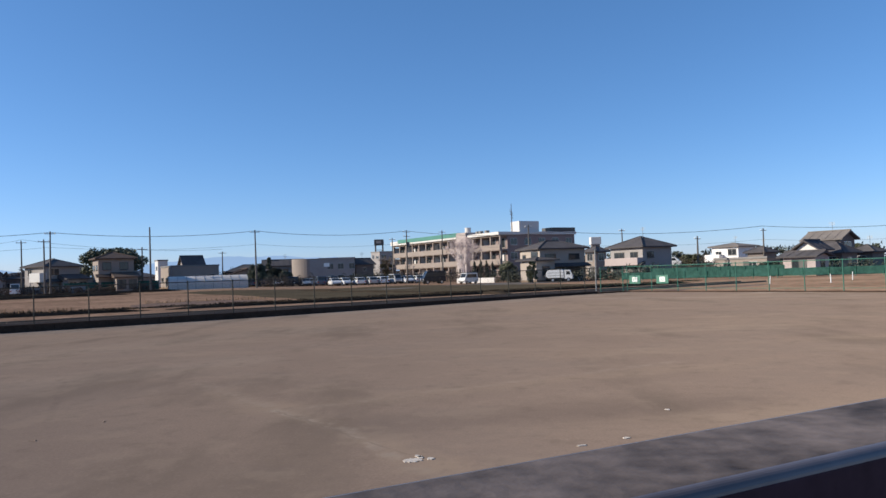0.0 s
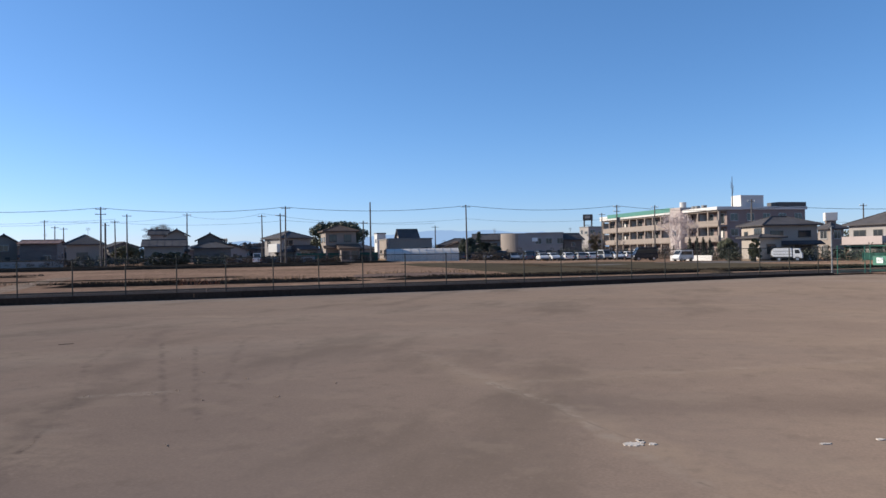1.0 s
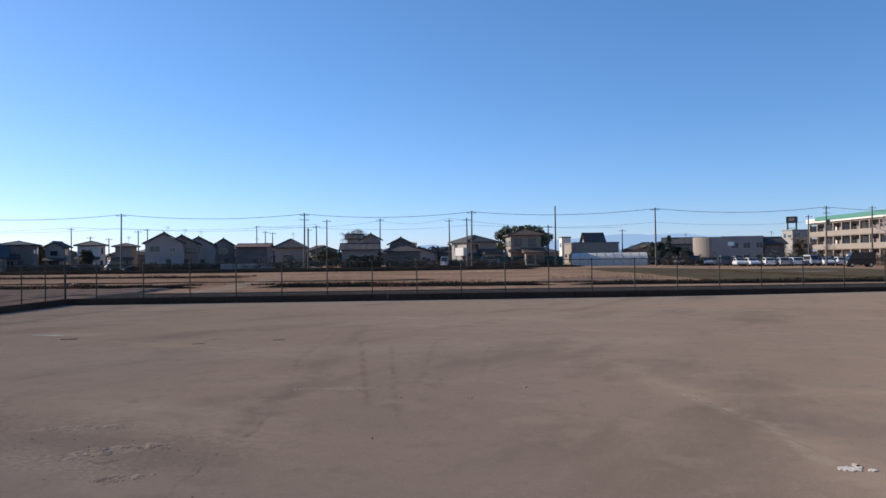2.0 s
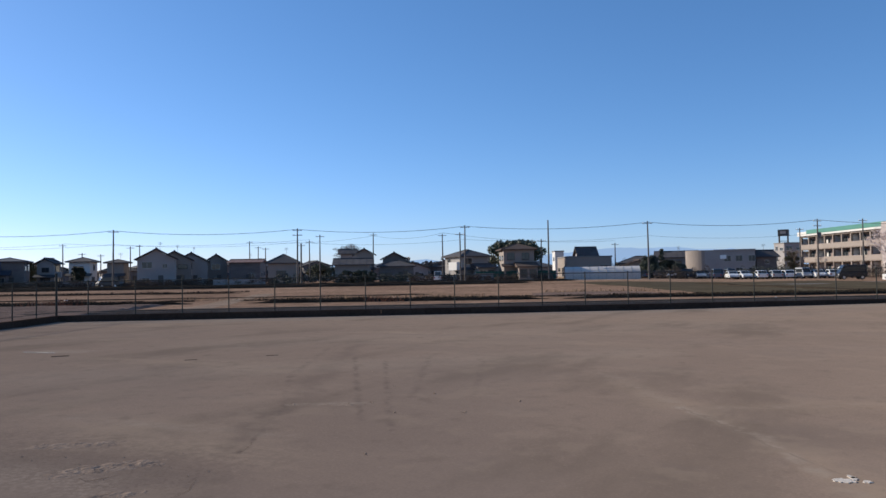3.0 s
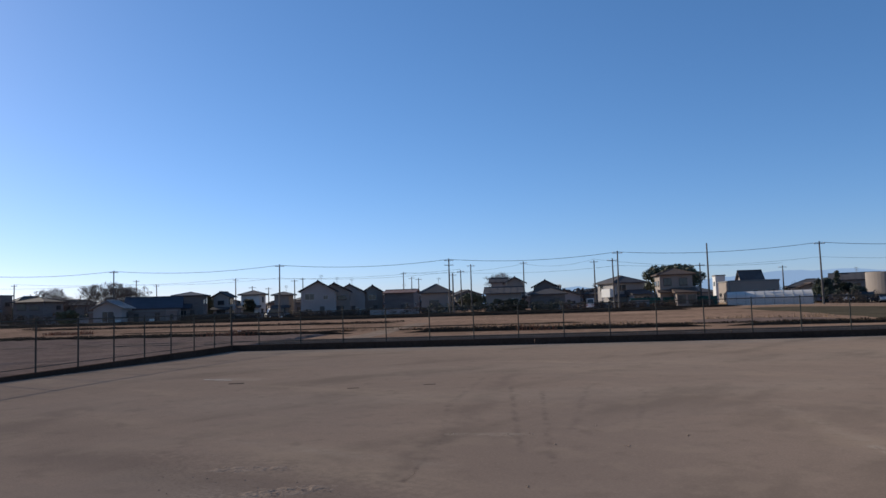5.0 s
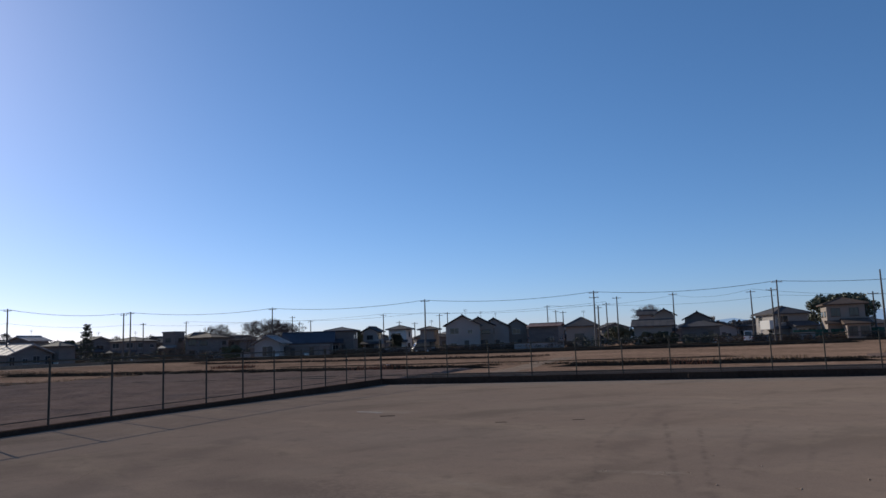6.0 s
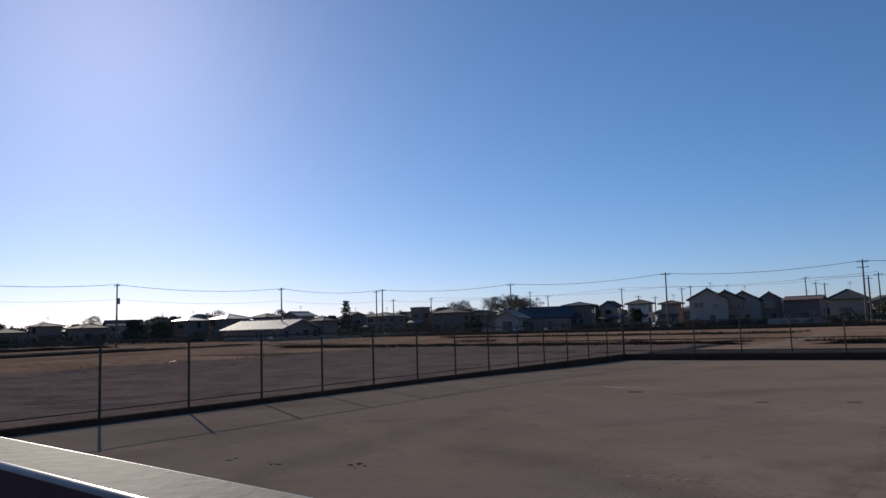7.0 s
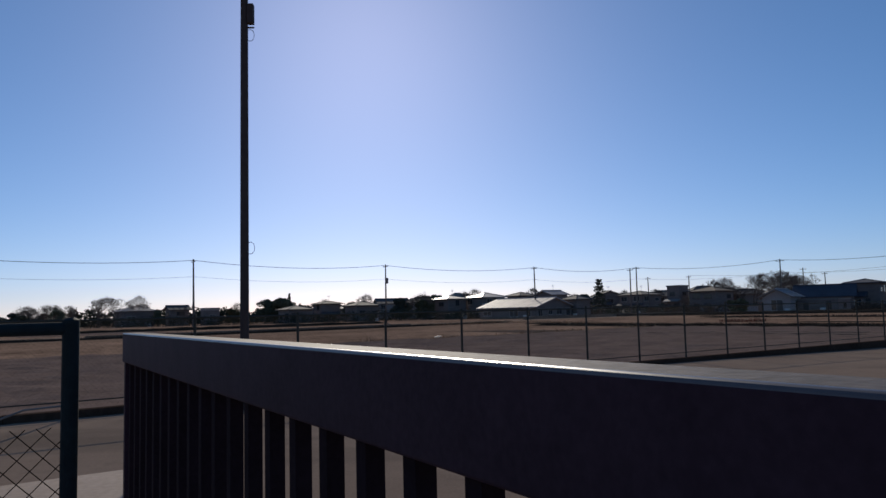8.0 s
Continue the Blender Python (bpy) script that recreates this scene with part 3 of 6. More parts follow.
fence(CORNER, plan(END_U, LONG_N), 1.33, FENCE_PAINT, "long dull green chain-link fence on a concrete kerb", 1.60, 0.12)
fence(CORNER, plan(SIDE_U, -40), 1.88, FENCE_PAINT, "dull green chain-link fence beside the ploughed field", 1.60, 0.12)
fence(plan(GREEN_U, LONG_N), plan(GREEN_U, -34), 0.0, GREEN_PAINT, "bright green chain-link fence at the yard's end", 1.62, 0.06)
fence(plan(END_U + 0.4, LONG_N), plan(GREEN_U, LONG_N), 0.0, GREEN_PAINT, "short green chain-link fence section by the corner", 1.62, 0.06)
corner_post = bmesh.new()
add_tube(corner_post, CORNER + Vector((0, 0, -0.1)), CORNER + Vector((0, 0, 1.95)), 0.045, 0.045, 10)
tagged(part("corner_post", corner_post, FENCE_PAINT), "taller steel corner post of the chain-link fences", "post")


# ---- slatted gate in front of the camera ----
GATE_N = radians(27.94)
GATE = Matrix.Translation((-math.sin(GATE_N) * 0.292, math.cos(GATE_N) * 0.292, 0)) @ Matrix.Rotation(GATE_N, 4, "Z")
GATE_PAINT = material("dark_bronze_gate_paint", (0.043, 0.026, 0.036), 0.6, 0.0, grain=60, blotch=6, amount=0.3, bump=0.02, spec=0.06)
# the gate's paint again, with the shade between the slats put into the colour
SHADED_SLAT_PAINT = material("dark_bronze_paint_in_shade", (0.020, 0.013, 0.017), 0.75, 0.0, grain=60, blotch=6, amount=0.3, bump=0.02, spec=0.03)
GATE_TOP = material("dusty_gate_rail_top", (0.066, 0.056, 0.056), 0.75, 0.0, grain=35, blotch=7, amount=0.5, bump=0.16, second=(0.120, 0.098, 0.090), spec=0.10)
gate = empty("slatted_gate", GATE, "dark bronze slatted metal gate with a broad dusty top rail", "gate")
GL, GR, GT, GW = -5.71, 1.45, 1.4686, 0.117
bm = bmesh.new()
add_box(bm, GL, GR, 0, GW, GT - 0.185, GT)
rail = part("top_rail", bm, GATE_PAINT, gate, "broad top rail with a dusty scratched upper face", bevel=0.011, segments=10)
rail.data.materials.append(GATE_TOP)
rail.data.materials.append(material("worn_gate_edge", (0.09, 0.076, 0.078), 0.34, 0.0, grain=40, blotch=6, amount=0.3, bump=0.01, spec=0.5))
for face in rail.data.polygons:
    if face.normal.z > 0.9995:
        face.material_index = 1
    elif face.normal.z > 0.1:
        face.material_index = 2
box_part("bottom_rail", (GL, GR, 0.02, 0.10, 0.10, 0.22), GATE_PAINT, gate, bevel=0.004)
for x in (GL, GR - 0.06):
    box_part("end_stile", (x, x + 0.06, 0.012, 0.105, 0.22, GT - 0.185), GATE_PAINT, gate, bevel=0.003)
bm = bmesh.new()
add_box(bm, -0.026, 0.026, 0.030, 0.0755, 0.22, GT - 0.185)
slat = part("slat", bm, SHADED_SLAT_PAINT, gate, bevel=0.002)
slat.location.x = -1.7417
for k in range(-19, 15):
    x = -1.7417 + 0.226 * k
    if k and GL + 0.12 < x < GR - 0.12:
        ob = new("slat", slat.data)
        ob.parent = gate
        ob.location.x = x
for x in (GL + 0.5, GR - 0.5):
    bm = bmesh.new()
    add_tube(bm, (x, 0.045, 0.055), (x, 0.075, 0.055), 0.055, 0.055, 20)
    part("wheel", bm, TYRE, gate, "small black gate wheel")

# teal framed chain-link panel beside the gate
a = Vector((-2.53, -1.54, 0))
way = Vector((0.4685, -0.8835, 0))
panel = empty("fence_panel", Matrix.Translation(a), "teal-framed chain-link panel with sagging torn mesh", "fence")
for d in (0.0, 1.9):
    bm = bmesh.new()
    add_tube(bm, way * d, way * d + Vector((0, 0, 1.55)), 0.024, 0.024, 14)
    add_tube(bm, way * d + Vector((0, 0, 1.55)), way * d + Vector((0, 0, 1.556)), 0.024, 0.012, 14)
    part("post", bm, TEAL_PAINT, panel, smooth=False)
bm = bmesh.new()
add_tube(bm, Vector((0, 0, 1.525)), way * 1.9 + Vector((0, 0, 1.525)), 0.019, 0.019, 12)
part("top_bar", bm, TEAL_PAINT, panel)
bm = bmesh.new()
wire_mesh(bm, way * 0.02, way * 1.88, 0.08, 1.24, 0.066, 0.0019)
tagged(part("wire_mesh", bm, material("rusty_dark_wire", (0.030, 0.022, 0.018), 0.9, spec=0.0, amount=0.4, bump=0), panel), kind="stuff")
bm = bmesh.new()
add_path(bm, [way * (1.9 * k / 16) + Vector((0, 0, 1.30 - 0.10 * math.sin(math.pi * k / 16) + 0.03 * noise.noise((k * 0.6, 0, 0)))) for k in range(17)], 0.003, 5)
part("tension_wire", bm, GALV, panel, "loose sagging tension wire")

# light concrete in front of the gate's far end
bm = bmesh.new()
sl = [plan(u, n, 0.007) for u, n in ((-8.96, 1.8), (-8.96, -25), (-4.5, -25), (-4.5, 1.8))]
bm.faces.new([bm.verts.new(p) for p in sl])
tagged(part("gate_apron", bm, material("pale_gate_concrete", (0.36, 0.268, 0.208), 0.9, spec=0.1, grain=14, blotch=0.9, amount=0.2, bump=0.25)), "pale concrete strip beside the gate", "paving", kind="structure")


# ---- houses ----
def window(parent, x, y, z, w, h, facing, frame_mat=FRAME_ALU):
    """facing: unit normal in the house's own axes (x or y)."""
    def block(name, w0, w1, z0, z1, d0, d1, mat, par):
        bm = bmesh.new()
        if abs(facing[1]) > 0.5:
            s = facing[1]
            add_box(bm, x + w0, x + w1, min(y + s * d0, y + s * d1), max(y + s * d0, y + s * d1), z + z0, z + z1)
        else:
            s = facing[0]
            add_box(bm, min(x + s * d0, x + s * d1), max(x + s * d0, x + s * d1), y + w0, y + w1, z + z0, z + z1)
        return part(name, bm, mat, par)
    win = block("window", -w / 2 - 0.07, w / 2 + 0.07, -0.07, h + 0.07, -0.02, 0.05, frame_mat, parent)
    block("pane", -w / 2, w / 2, 0, h, 0.03, 0.056, WINDOW_GLASS, win)
    block("mullion", -0.025, 0.025, 0, h, 0.05, 0.075, frame_mat, win)
    block("sill", -w / 2 - 0.1, w / 2 + 0.1, -0.13, -0.07, 0.0, 0.13, frame_mat, win)


def roof_mesh(kind, w, d, eave, ridge, ribs, over=0.55):
    bm = bmesh.new()
    X, Y, t = w / 2 + over, d / 2 + over, 0.16
    low = eave - 0.12
    if kind == "flat":
        add_box(bm, -w / 2 - 0.12, w / 2 + 0.12, -d / 2 - 0.12, d / 2 + 0.12, eave, max(ridge, eave + 0.28))
        return bm
    if kind == "hip":
        run = min(X, Y) * 0.98
        if X >= Y:
            top = [(-X + run, 0), (X - run, 0)]
        else:
            top = [(0, -Y + run), (0, Y - run)]
        c = [(-X, -Y), (X, -Y), (X, Y), (-X, Y)]
        lo = [bm.verts.new((x, y, low)) for x, y in c]
        hi = [bm.verts.new((x, y, low + t)) for x, y in c]
        r = [bm.verts.new((x, y, ridge)) for x, y in top]
        for k in range(4):
            bm.faces.new((lo[k], lo[(k + 1) % 4], hi[(k + 1) % 4], hi[k]))
        bm.faces.new(lo[::-1])
        if X >= Y:
            faces = ((0, 1, "b", "a"), (1, 2, "b"), (2, 3, "a", "b"), (3, 0, "a"))
        else:
            faces = ((0, 1, "a"), (1, 2, "b", "a"), (2, 3, "b"), (3, 0, "a", "b"))
        for f in faces:
            bm.faces.new([r[0] if k == "a" else r[1] if k == "b" else hi[k] for k in f])
        a, b = Vector((*top[0], ridge)), Vector((*top[1], ridge))
        if (b - a).length > 0.3:
            add_tube(ribs, a, b, 0.14, 0.14, 6)
        for k, s in ((0, "a"), (1, "b" if X >= Y else "a"), (2, "b"), (3, "a" if X >= Y else "b")):
            add_tube(ribs, (c[k][0], c[k][1], low + t), a if s == "a" else b, 0.09, 0.09, 5)
        return bm
    # gable: ridge along x, or along y for gable_front
    if kind == "gable_front":
        half, run = X, Y
        place = lambda h, v, z: (h, v, z)
    else:
        half, run = Y, X
        place = lambda h, v, z: (v, h, z)
    sec = [(-half, low), (-half, low + t), (0, ridge), (half, low + t), (half, low), (0, ridge - 0.25)]
    a = [bm.verts.new(place(h, -run, z)) for h, z in sec]
    b = [bm.verts.new(place(h, run, z)) for h, z in sec]
    for k in range(6):
        bm.faces.new((a[k], a[(k + 1) % 6], b[(k + 1) % 6], b[k]))
    for r in (a, b):
        bm.faces.new((r[0], r[1], r[2], r[5]))
        bm.faces.new((r[5], r[2], r[3], r[4]))
    add_tube(ribs, place(0, -run, ridge), place(0, run, ridge), 0.14, 0.14, 6)
    n = max(3, int(run * 2 / 1.2))
    for k in range(1, n):
        v = -run + 2 * run * k / n
        for s in (-1, 1):
            add_tube(ribs, place(s * half, v, low + t + 0.01), place(0, v, ridge + 0.01), 0.035, 0.035, 4)
    return bm


def house(x, y, turn, w, d, eave, ridge, kind, wall_mat, roof_mat, storeys, label, extra=""):
    """A house with walls, roof, windows and sometimes a balcony; its front faces the yard."""
    rng = random.Random(int(x * 7 + y * 13))
    root = empty("house", pose(x, y, field_z(x, y) - 0.1, 0, 0, turn), label, "house")
    low = sink(x, y)
    eave, ridge = max(eave, 1.8) + 0.1 + low, ridge + 0.1 + low
    bm = bmesh.new()
    add_box(bm, -w / 2, w / 2, -d / 2, d / 2, 0, eave)
    if kind in ("gable", "gable_front"):
        half = w / 2 if kind == "gable_front" else d / 2
        run = d / 2 if kind == "gable_front" else w / 2
        top = eave + (ridge - eave) * 0.86
        for s in (-1, 1):
            pts = [(-half, eave), (half, eave), (0, top)]
            v = [bm.verts.new((h, s * run, z) if kind == "gable_front" else (s * run, h, z)) for h, z in pts]
            v2 = [bm.verts.new((h, s * (run - 0.2), z) if kind == "gable_front" else (s * (run - 0.2), h, z)) for h, z in pts]
            bm.faces.new(v)
            bm.faces.new(v2[::-1])
            for k in range(3):
                bm.faces.new((v[k], v[(k + 1) % 3], v2[(k + 1) % 3], v2[k]))
    part("wall", bm, wall_mat, root)
    ribs = bmesh.new()
    roof = part("roof", roof_mesh(kind, w, d, eave, ridge, ribs), roof_mat, root)
    if ribs.verts:
        tagged(part("roof_ribs", ribs, roof_mat, roof), kind="stuff")
    else:
        ribs.free()
    box_part("plinth", (-w / 2 - 0.04, w / 2 + 0.04, -d / 2 - 0.04, d / 2 + 0.04, 0, 0.42), CONCRETE, root)
    frame_mat = FRAME_DARK if rng.random() < 0.4 else FRAME_ALU
    high = eave / max(storeys, 1)
    for face, length, off in (((0, -1), w, d / 2), ((1, 0), d, w / 2), ((-1, 0), d, w / 2)):
        for s in range(storeys):
            n = max(1, min(5, int(length / 2.7)))
            for k in range(n):
                c = -length / 2 + length * (k + 0.5) / n + rng.uniform(-0.2, 0.2)
                if rng.random() < 0.15:
                    continue
                ww = min(rng.choice((0.8, 1.2, 1.7)), length / n - 0.3)
                if ww < 0.4:
                    continue
                tall = s == 0 and rng.random() < 0.4
                hh = min(1.8 if tall else rng.choice((0.7, 1.1)), high * 0.62)
                zz = s * high + (0.5 if tall else high * 0.36)
                pos = (c, face[1] * off) if face[1] else (face[0] * off, c)
                window(root, pos[0], pos[1], zz, ww, hh, face, frame_mat)
    bm = bmesh.new()
    add_box(bm, w * 0.12 - 0.45, w * 0.12 + 0.45, -d / 2 - 0.06, -d / 2 + 0.02, 0.1, min(2.1, eave - 0.3))
    part("door", bm, FRAME_DARK, root)
    if extra in ("white", "white_side", "pink", "side"):
        mat = {"white": BRIGHT_WHITE, "white_side": STUCCO_WHITE, "pink": STUCCO_PINK, "side": STUCCO_GREY}[extra]
        z0 = eave * 0.45
        if extra == "white":
            dims = (-w / 2 - 0.7, -w / 2 + min(2.8, w * 0.45), -d / 2 - 1.3, -d / 2, z0, z0 + 1.3)
        elif extra == "white_side":
            dims = (-w / 2 - 1.1, -w / 2 - 0.01, -d / 2 - 0.3, -d / 2 + 3.2, z0, z0 + 1.5)
        elif extra == "pink":
            dims = (-w / 2 - 0.1, w / 2, -d / 2 - 1.1, -d / 2, z0, z0 + 1.0)
        else:
            dims = (w / 2 - 0.02, w / 2 + 1.1, -d / 2 + 0.3, d / 2 - 2, z0, z0 + 1.0)
        box_part("balcony", dims, mat, root, bevel=0.03)
    if storeys == 2 and extra != "plain" and rng.random() < 0.65:
        # sloping skirt roof over the ground floor
        z = eave * 0.5
        bm = bmesh.new()
        add_prism(bm, [(-d / 2 - 1.0, z - 0.28), (-d / 2 - 1.0, z - 0.16), (-d / 2 - 0.01, z + 0.3), (-d / 2 - 0.01, z - 0.1)], -w / 2 - 0.45, w / 2 + 0.45)
        bmesh.ops.rotate(bm, verts=bm.verts, cent=(0, 0, 0), matrix=Matrix.Rotation(math.pi / 2, 3, "Z"))
        part("skirt_roof", bm, roof_mat, root)
    if storeys == 2 and w > 5 and extra != "plain" and rng.random() < 0.6:
        # a low wing in front
        ww, dd, ee = w * rng.uniform(0.4, 0.6), rng.uniform(2.2, 3.4), 2.5
        side = rng.choice((-1, 1))
        cx = side * (w / 2 - ww / 2)
        y0, y1 = -d / 2 - dd, -d / 2 - 0.01
        wing = box_part("wing", (cx - ww / 2, cx + ww / 2, y0, y1, 0, ee), wall_mat, root)
        bm = bmesh.new()
        add_prism(bm, [(y0 - 0.5, ee - 0.1), (y0 - 0.5, ee + 0.05), (y1, ee + 0.85), (y1, ee - 0.05)], -cx - ww / 2 - 0.4, -cx + ww / 2 + 0.4)
        bmesh.ops.rotate(bm, verts=bm.verts, cent=(0, 0, 0), matrix=Matrix.Rotation(math.pi / 2, 3, "Z"))
        part("wing_roof", bm, roof_mat, root)
        for c in (-0.25, 0.25):
            window(wing, cx + c * ww, y0, 0.7, min(1.4, ww * 0.35), 1.3, (0, -1), frame_mat)
    if rng.random() < 0.5:
        box_part("air_conditioner", (w * 0.3, w * 0.3 + 0.8, -d / 2 - 0.36, -d / 2 - 0.06, 0.1, 0.75), STUCCO_WHITE, root, "white outdoor air-conditioner unit", bevel=0.02)
    if extra == "plain" or rng.random() < 0.35:
        bm = bmesh.new()
        add_tube(bm, (0.5, 0, ridge - 0.4), (0.5, 0, ridge + 1.3), 0.03, 0.03, 5)
        for k in range(4):
            add_tube(bm, (0.1, 0, ridge + 1.2 - 0.12 * k), (0.9, 0, ridge + 1.2 - 0.12 * k), 0.018, 0.018, 4)
        part("antenna", bm, GALV, root, "thin roof antenna")
    return root


house(-65.3, 126.1, 54.0, 5.6, 7.0, 4.55, 5.83, 'hip', STUCCO_GREY, TILE_DARK, 2, 'grey rendered house with dark tiled hip roof', 'white_side')
house(-54.4, 124.6, 33.6, 5.4, 5.4, 5.50, 6.62, 'hip', STUCCO_BEIGE, TILE_BROWN, 2, 'beige two-storey house with low brown hip roof', 'side')
house(-52.5, 156.4, 33.6, 9.2, 10.0, 4.37, 4.37, 'flat', STUCCO_BEIGE, METAL_GREY, 1, 'long low beige building with flat roof')
house(-57.5, 172.7, 33.6, 4.2, 4.2, 4.81, 7.22, 'gable', STUCCO_GREY, TILE_DARK, 2, 'house with steep dark gable roof')
house(-66.4, 178.0, 33.6, 2.2, 3.0, 6.4, 6.4, 'flat', STUCCO_WHITE, METAL_GREY, 2, 'pale flat-roofed house among trees')
house(-18.4, 169.0, 33.6, 4.3, 4.3, 3.80, 5.21, 'gable', STUCCO_DARK, TILE_DARK, 2, 'dark house with tiled gable roof beside the clinic')
house(-18.7, 239.3, 33.6, 5.6, 5.6, 8.50, 8.50, 'flat', STUCCO_GREY, METAL_GREY, 3, 'grey flat-roofed block under the water tower')
house(-41.2, 195.7, 33.6, 2.8, 2.8, 4.46, 5.75, 'gable', STUCCO_GREY, TILE_DARK, 2, 'far grey house with dark gable roof')
house(-90.9, 129.2, 33.6, 3.9, 3.9, 5.56, 6.97, 'gable_front', STUCCO_BEIGE, TILE_DARK, 2, 'two-storey farmhouse with tiled front gable')
house(-98.4, 133.7, 33.6, 3.1, 3.1, 6.09, 7.09, 'gable', STUCCO_GREY, TILE_DARK, 2, 'rear wing of a tiled farmhouse')
house(-88.1, 121.4, 33.6, 6.8, 6.0, 3.48, 4.72, 'gable', STUCCO_BEIGE, TILE_DARK, 1, 'low tiled lean-to wing of a farmhouse')
house(-85.8, 132.7, 33.6, 4.7, 4.7, 4.58, 6.12, 'gable_front', STUCCO_DARK, TILE_DARK, 2, 'dark farmhouse with tiled front gable')
house(-82.2, 127.9, 33.6, 6.7, 6.0, 3.08, 4.22, 'hip', STUCCO_DARK, TILE_DARK, 1, 'low dark tiled farmhouse wing')
house(-98.6, 113.0, 33.6, 5.3, 5.3, 4.0, 5.75, 'hip', STUCCO_BEIGE, TILE_DARK, 1, 'single-storey house with dark tiled hip roof')
house(-118.8, 124.3, 33.6, 6.5, 8.0, 4.58, 5.33, 'gable', STUCCO_DARK, RUST, 1, 'long low shed with reddish metal roof')
house(-117.9, 99.1, 47, 6.6, 8.0, 5.0, 7.1, 'gable_front', STUCCO_GREY, TILE_DARK, 2, 'grey two-storey house with a wide dark gable', 'plain')
house(-122.9, 107.7, 47, 6.4, 8.0, 5.0, 6.95, 'gable_front', STUCCO_BEIGE, TILE_DARK, 2, 'beige two-storey house with a dark gable, close behind its neighbour', 'plain')
house(-127.8, 116.5, 47, 6.6, 8.0, 4.9, 6.95, 'gable_front', STUCCO_GREY, TILE_DARK, 2, 'grey two-storey house with a dark gable, last of the staggered row', 'plain')
house(-127.6, 123.4, 47, 4.6, 7.0, 4.9, 6.7, 'gable_front', STUCCO_BEIGE, TILE_DARK, 2, 'pale house with a steep dark gable')
house(-43.6, 168.0, 18, 8.6, 7.0, 3.1, 4.6, 'hip', STUCCO_DARK, TILE_DARK, 1, 'low dark house with a broad tiled hip roof')
house(-38.2, 181.0, 15, 9.0, 7.0, 4.3, 5.8, 'gable', STUCCO_GREY, TILE_DARK, 2, 'grey house with a dark tiled gable roof among trees')
house(-41.0, 156.0, 24, 5.6, 6.0, 2.5, 3.6, 'gable_front', STUCCO_BEIGE, TILE_BROWN, 1, 'small beige house with a brown gable roof')
house(-123.8, 94.9, 33.6, 3.0, 3.0, 4.53, 5.18, 'hip', STUCCO_BEIGE, TILE_DARK, 2, 'small beige house with dark hip roof')
house(-130.6, 92.4, 33.6, 3.8, 3.8, 4.83, 5.70, 'hip', STUCCO_WHITE, TILE_DARK, 2, 'pale two-storey house with hip roof')
house(-132.2, 86.5, 33.6, 3.0, 3.0, 4.46, 5.52, 'gable_front', STUCCO_GREY, TILE_DARK, 2, 'grey house with gable roof and balcony', 'side')
house(-131.0, 71.0, 58, 9.0, 7.0, 2.5, 4.6, 'gable', STUCCO_DARK, TILE_BLUE, 1, 'broad low farmhouse under a dark blue-grey tiled roof')
house(-132.5, 79.4, 50, 5.2, 6.5, 4.8, 5.5, 'hip', STUCCO_DARK, TILE_BLUE, 2, 'dark two-storey house with a low blue-grey roof')
house(-126.5, 61.0, 45, 4.6, 5.0, 2.6, 4.0, 'gable_front', STUCCO_GREY, METAL_GREY, 1, 'low house with pale metal gable roof')
house(-126.5, 64.6, 33.6, 14.0, 4.0, 1.9, 2.1, 'flat', STUCCO_DARK, METAL_GREY, 1, 'long low grey shed by the field edge')
house(-153.9, 59.7, 33.6, 6.1, 6.1, 4.43, 5.41, 'hip', STUCCO_DARK, TILE_BROWN, 2, 'dark timbered house with brown hip roof')
house(-159.0, 54.5, 33.6, 3.1, 3.1, 5.70, 5.70, 'flat', STUCCO_DARK, METAL_GREY, 2, 'dark box-shaped house with flat roof')
house(-182.5, 53.3, 33.6, 7.0, 7.0, 4.56, 5.55, 'hip', STUCCO_DARK, TILE_DARK, 2, 'distant dark house with tiled hip roof')
house(-140.6, 19.4, 47.0, 12.4, 12.0, 2.0, 3.75, 'gable', STUCCO_DARK, BARN_ROOF, 1, 'large barn with pale metal roof')
house(-165.0, 6.3, 123.6, 4.9, 4.9, 4.37, 5.18, 'hip', STUCCO_DARK, METAL_LIGHT, 2, 'dark house with shining hip roof')
house(-164.5, 13.9, 123.6, 6.0, 6.0, 4.51, 5.57, 'hip', STUCCO_DARK, METAL_LIGHT, 2, 'dark farmhouse with shining hip roof')
house(-166.7, 22.0, 123.6, 4.2, 4.2, 4.71, 5.56, 'hip', STUCCO_DARK, TILE_DARK, 2, 'dark house with a raised roof vent')
house(-172.5, 29.9, 123.6, 5.0, 5.0, 4.90, 5.93, 'gable', STUCCO_DARK, METAL_LIGHT, 2, 'dark house with pale gable roof')
house(-142.1, 29.2, 33.6, 3.6, 3.6, 3.30, 4.16, 'hip', STUCCO_DARK, TILE_DARK, 1, 'low dark shed beside the barn')
house(-178.8, -22.3, 123.6, 4.6, 4.6, 4.22, 4.93, 'hip', STUCCO_DARK, TILE_DARK, 2, 'dark farmhouse with tiled hip roof')
house(-169.6, -13.4, 123.6, 5.6, 5.6, 3.50, 4.42, 'hip', STUCCO_DARK, TILE_DARK, 1, 'low dark house with broad hip roof')
house(-168.0, -27.9, 123.6, 5.6, 5.6, 2.97, 3.85, 'hip', STUCCO_DARK, TILE_DARK, 1, 'low house with dark tiled hip roof')
house(-176.6, -56.5, 123.6, 4.2, 4.2, 3.61, 4.66, 'gable', STUCCO_DARK, TILE_DARK, 2, 'dark far house with tiled gable')
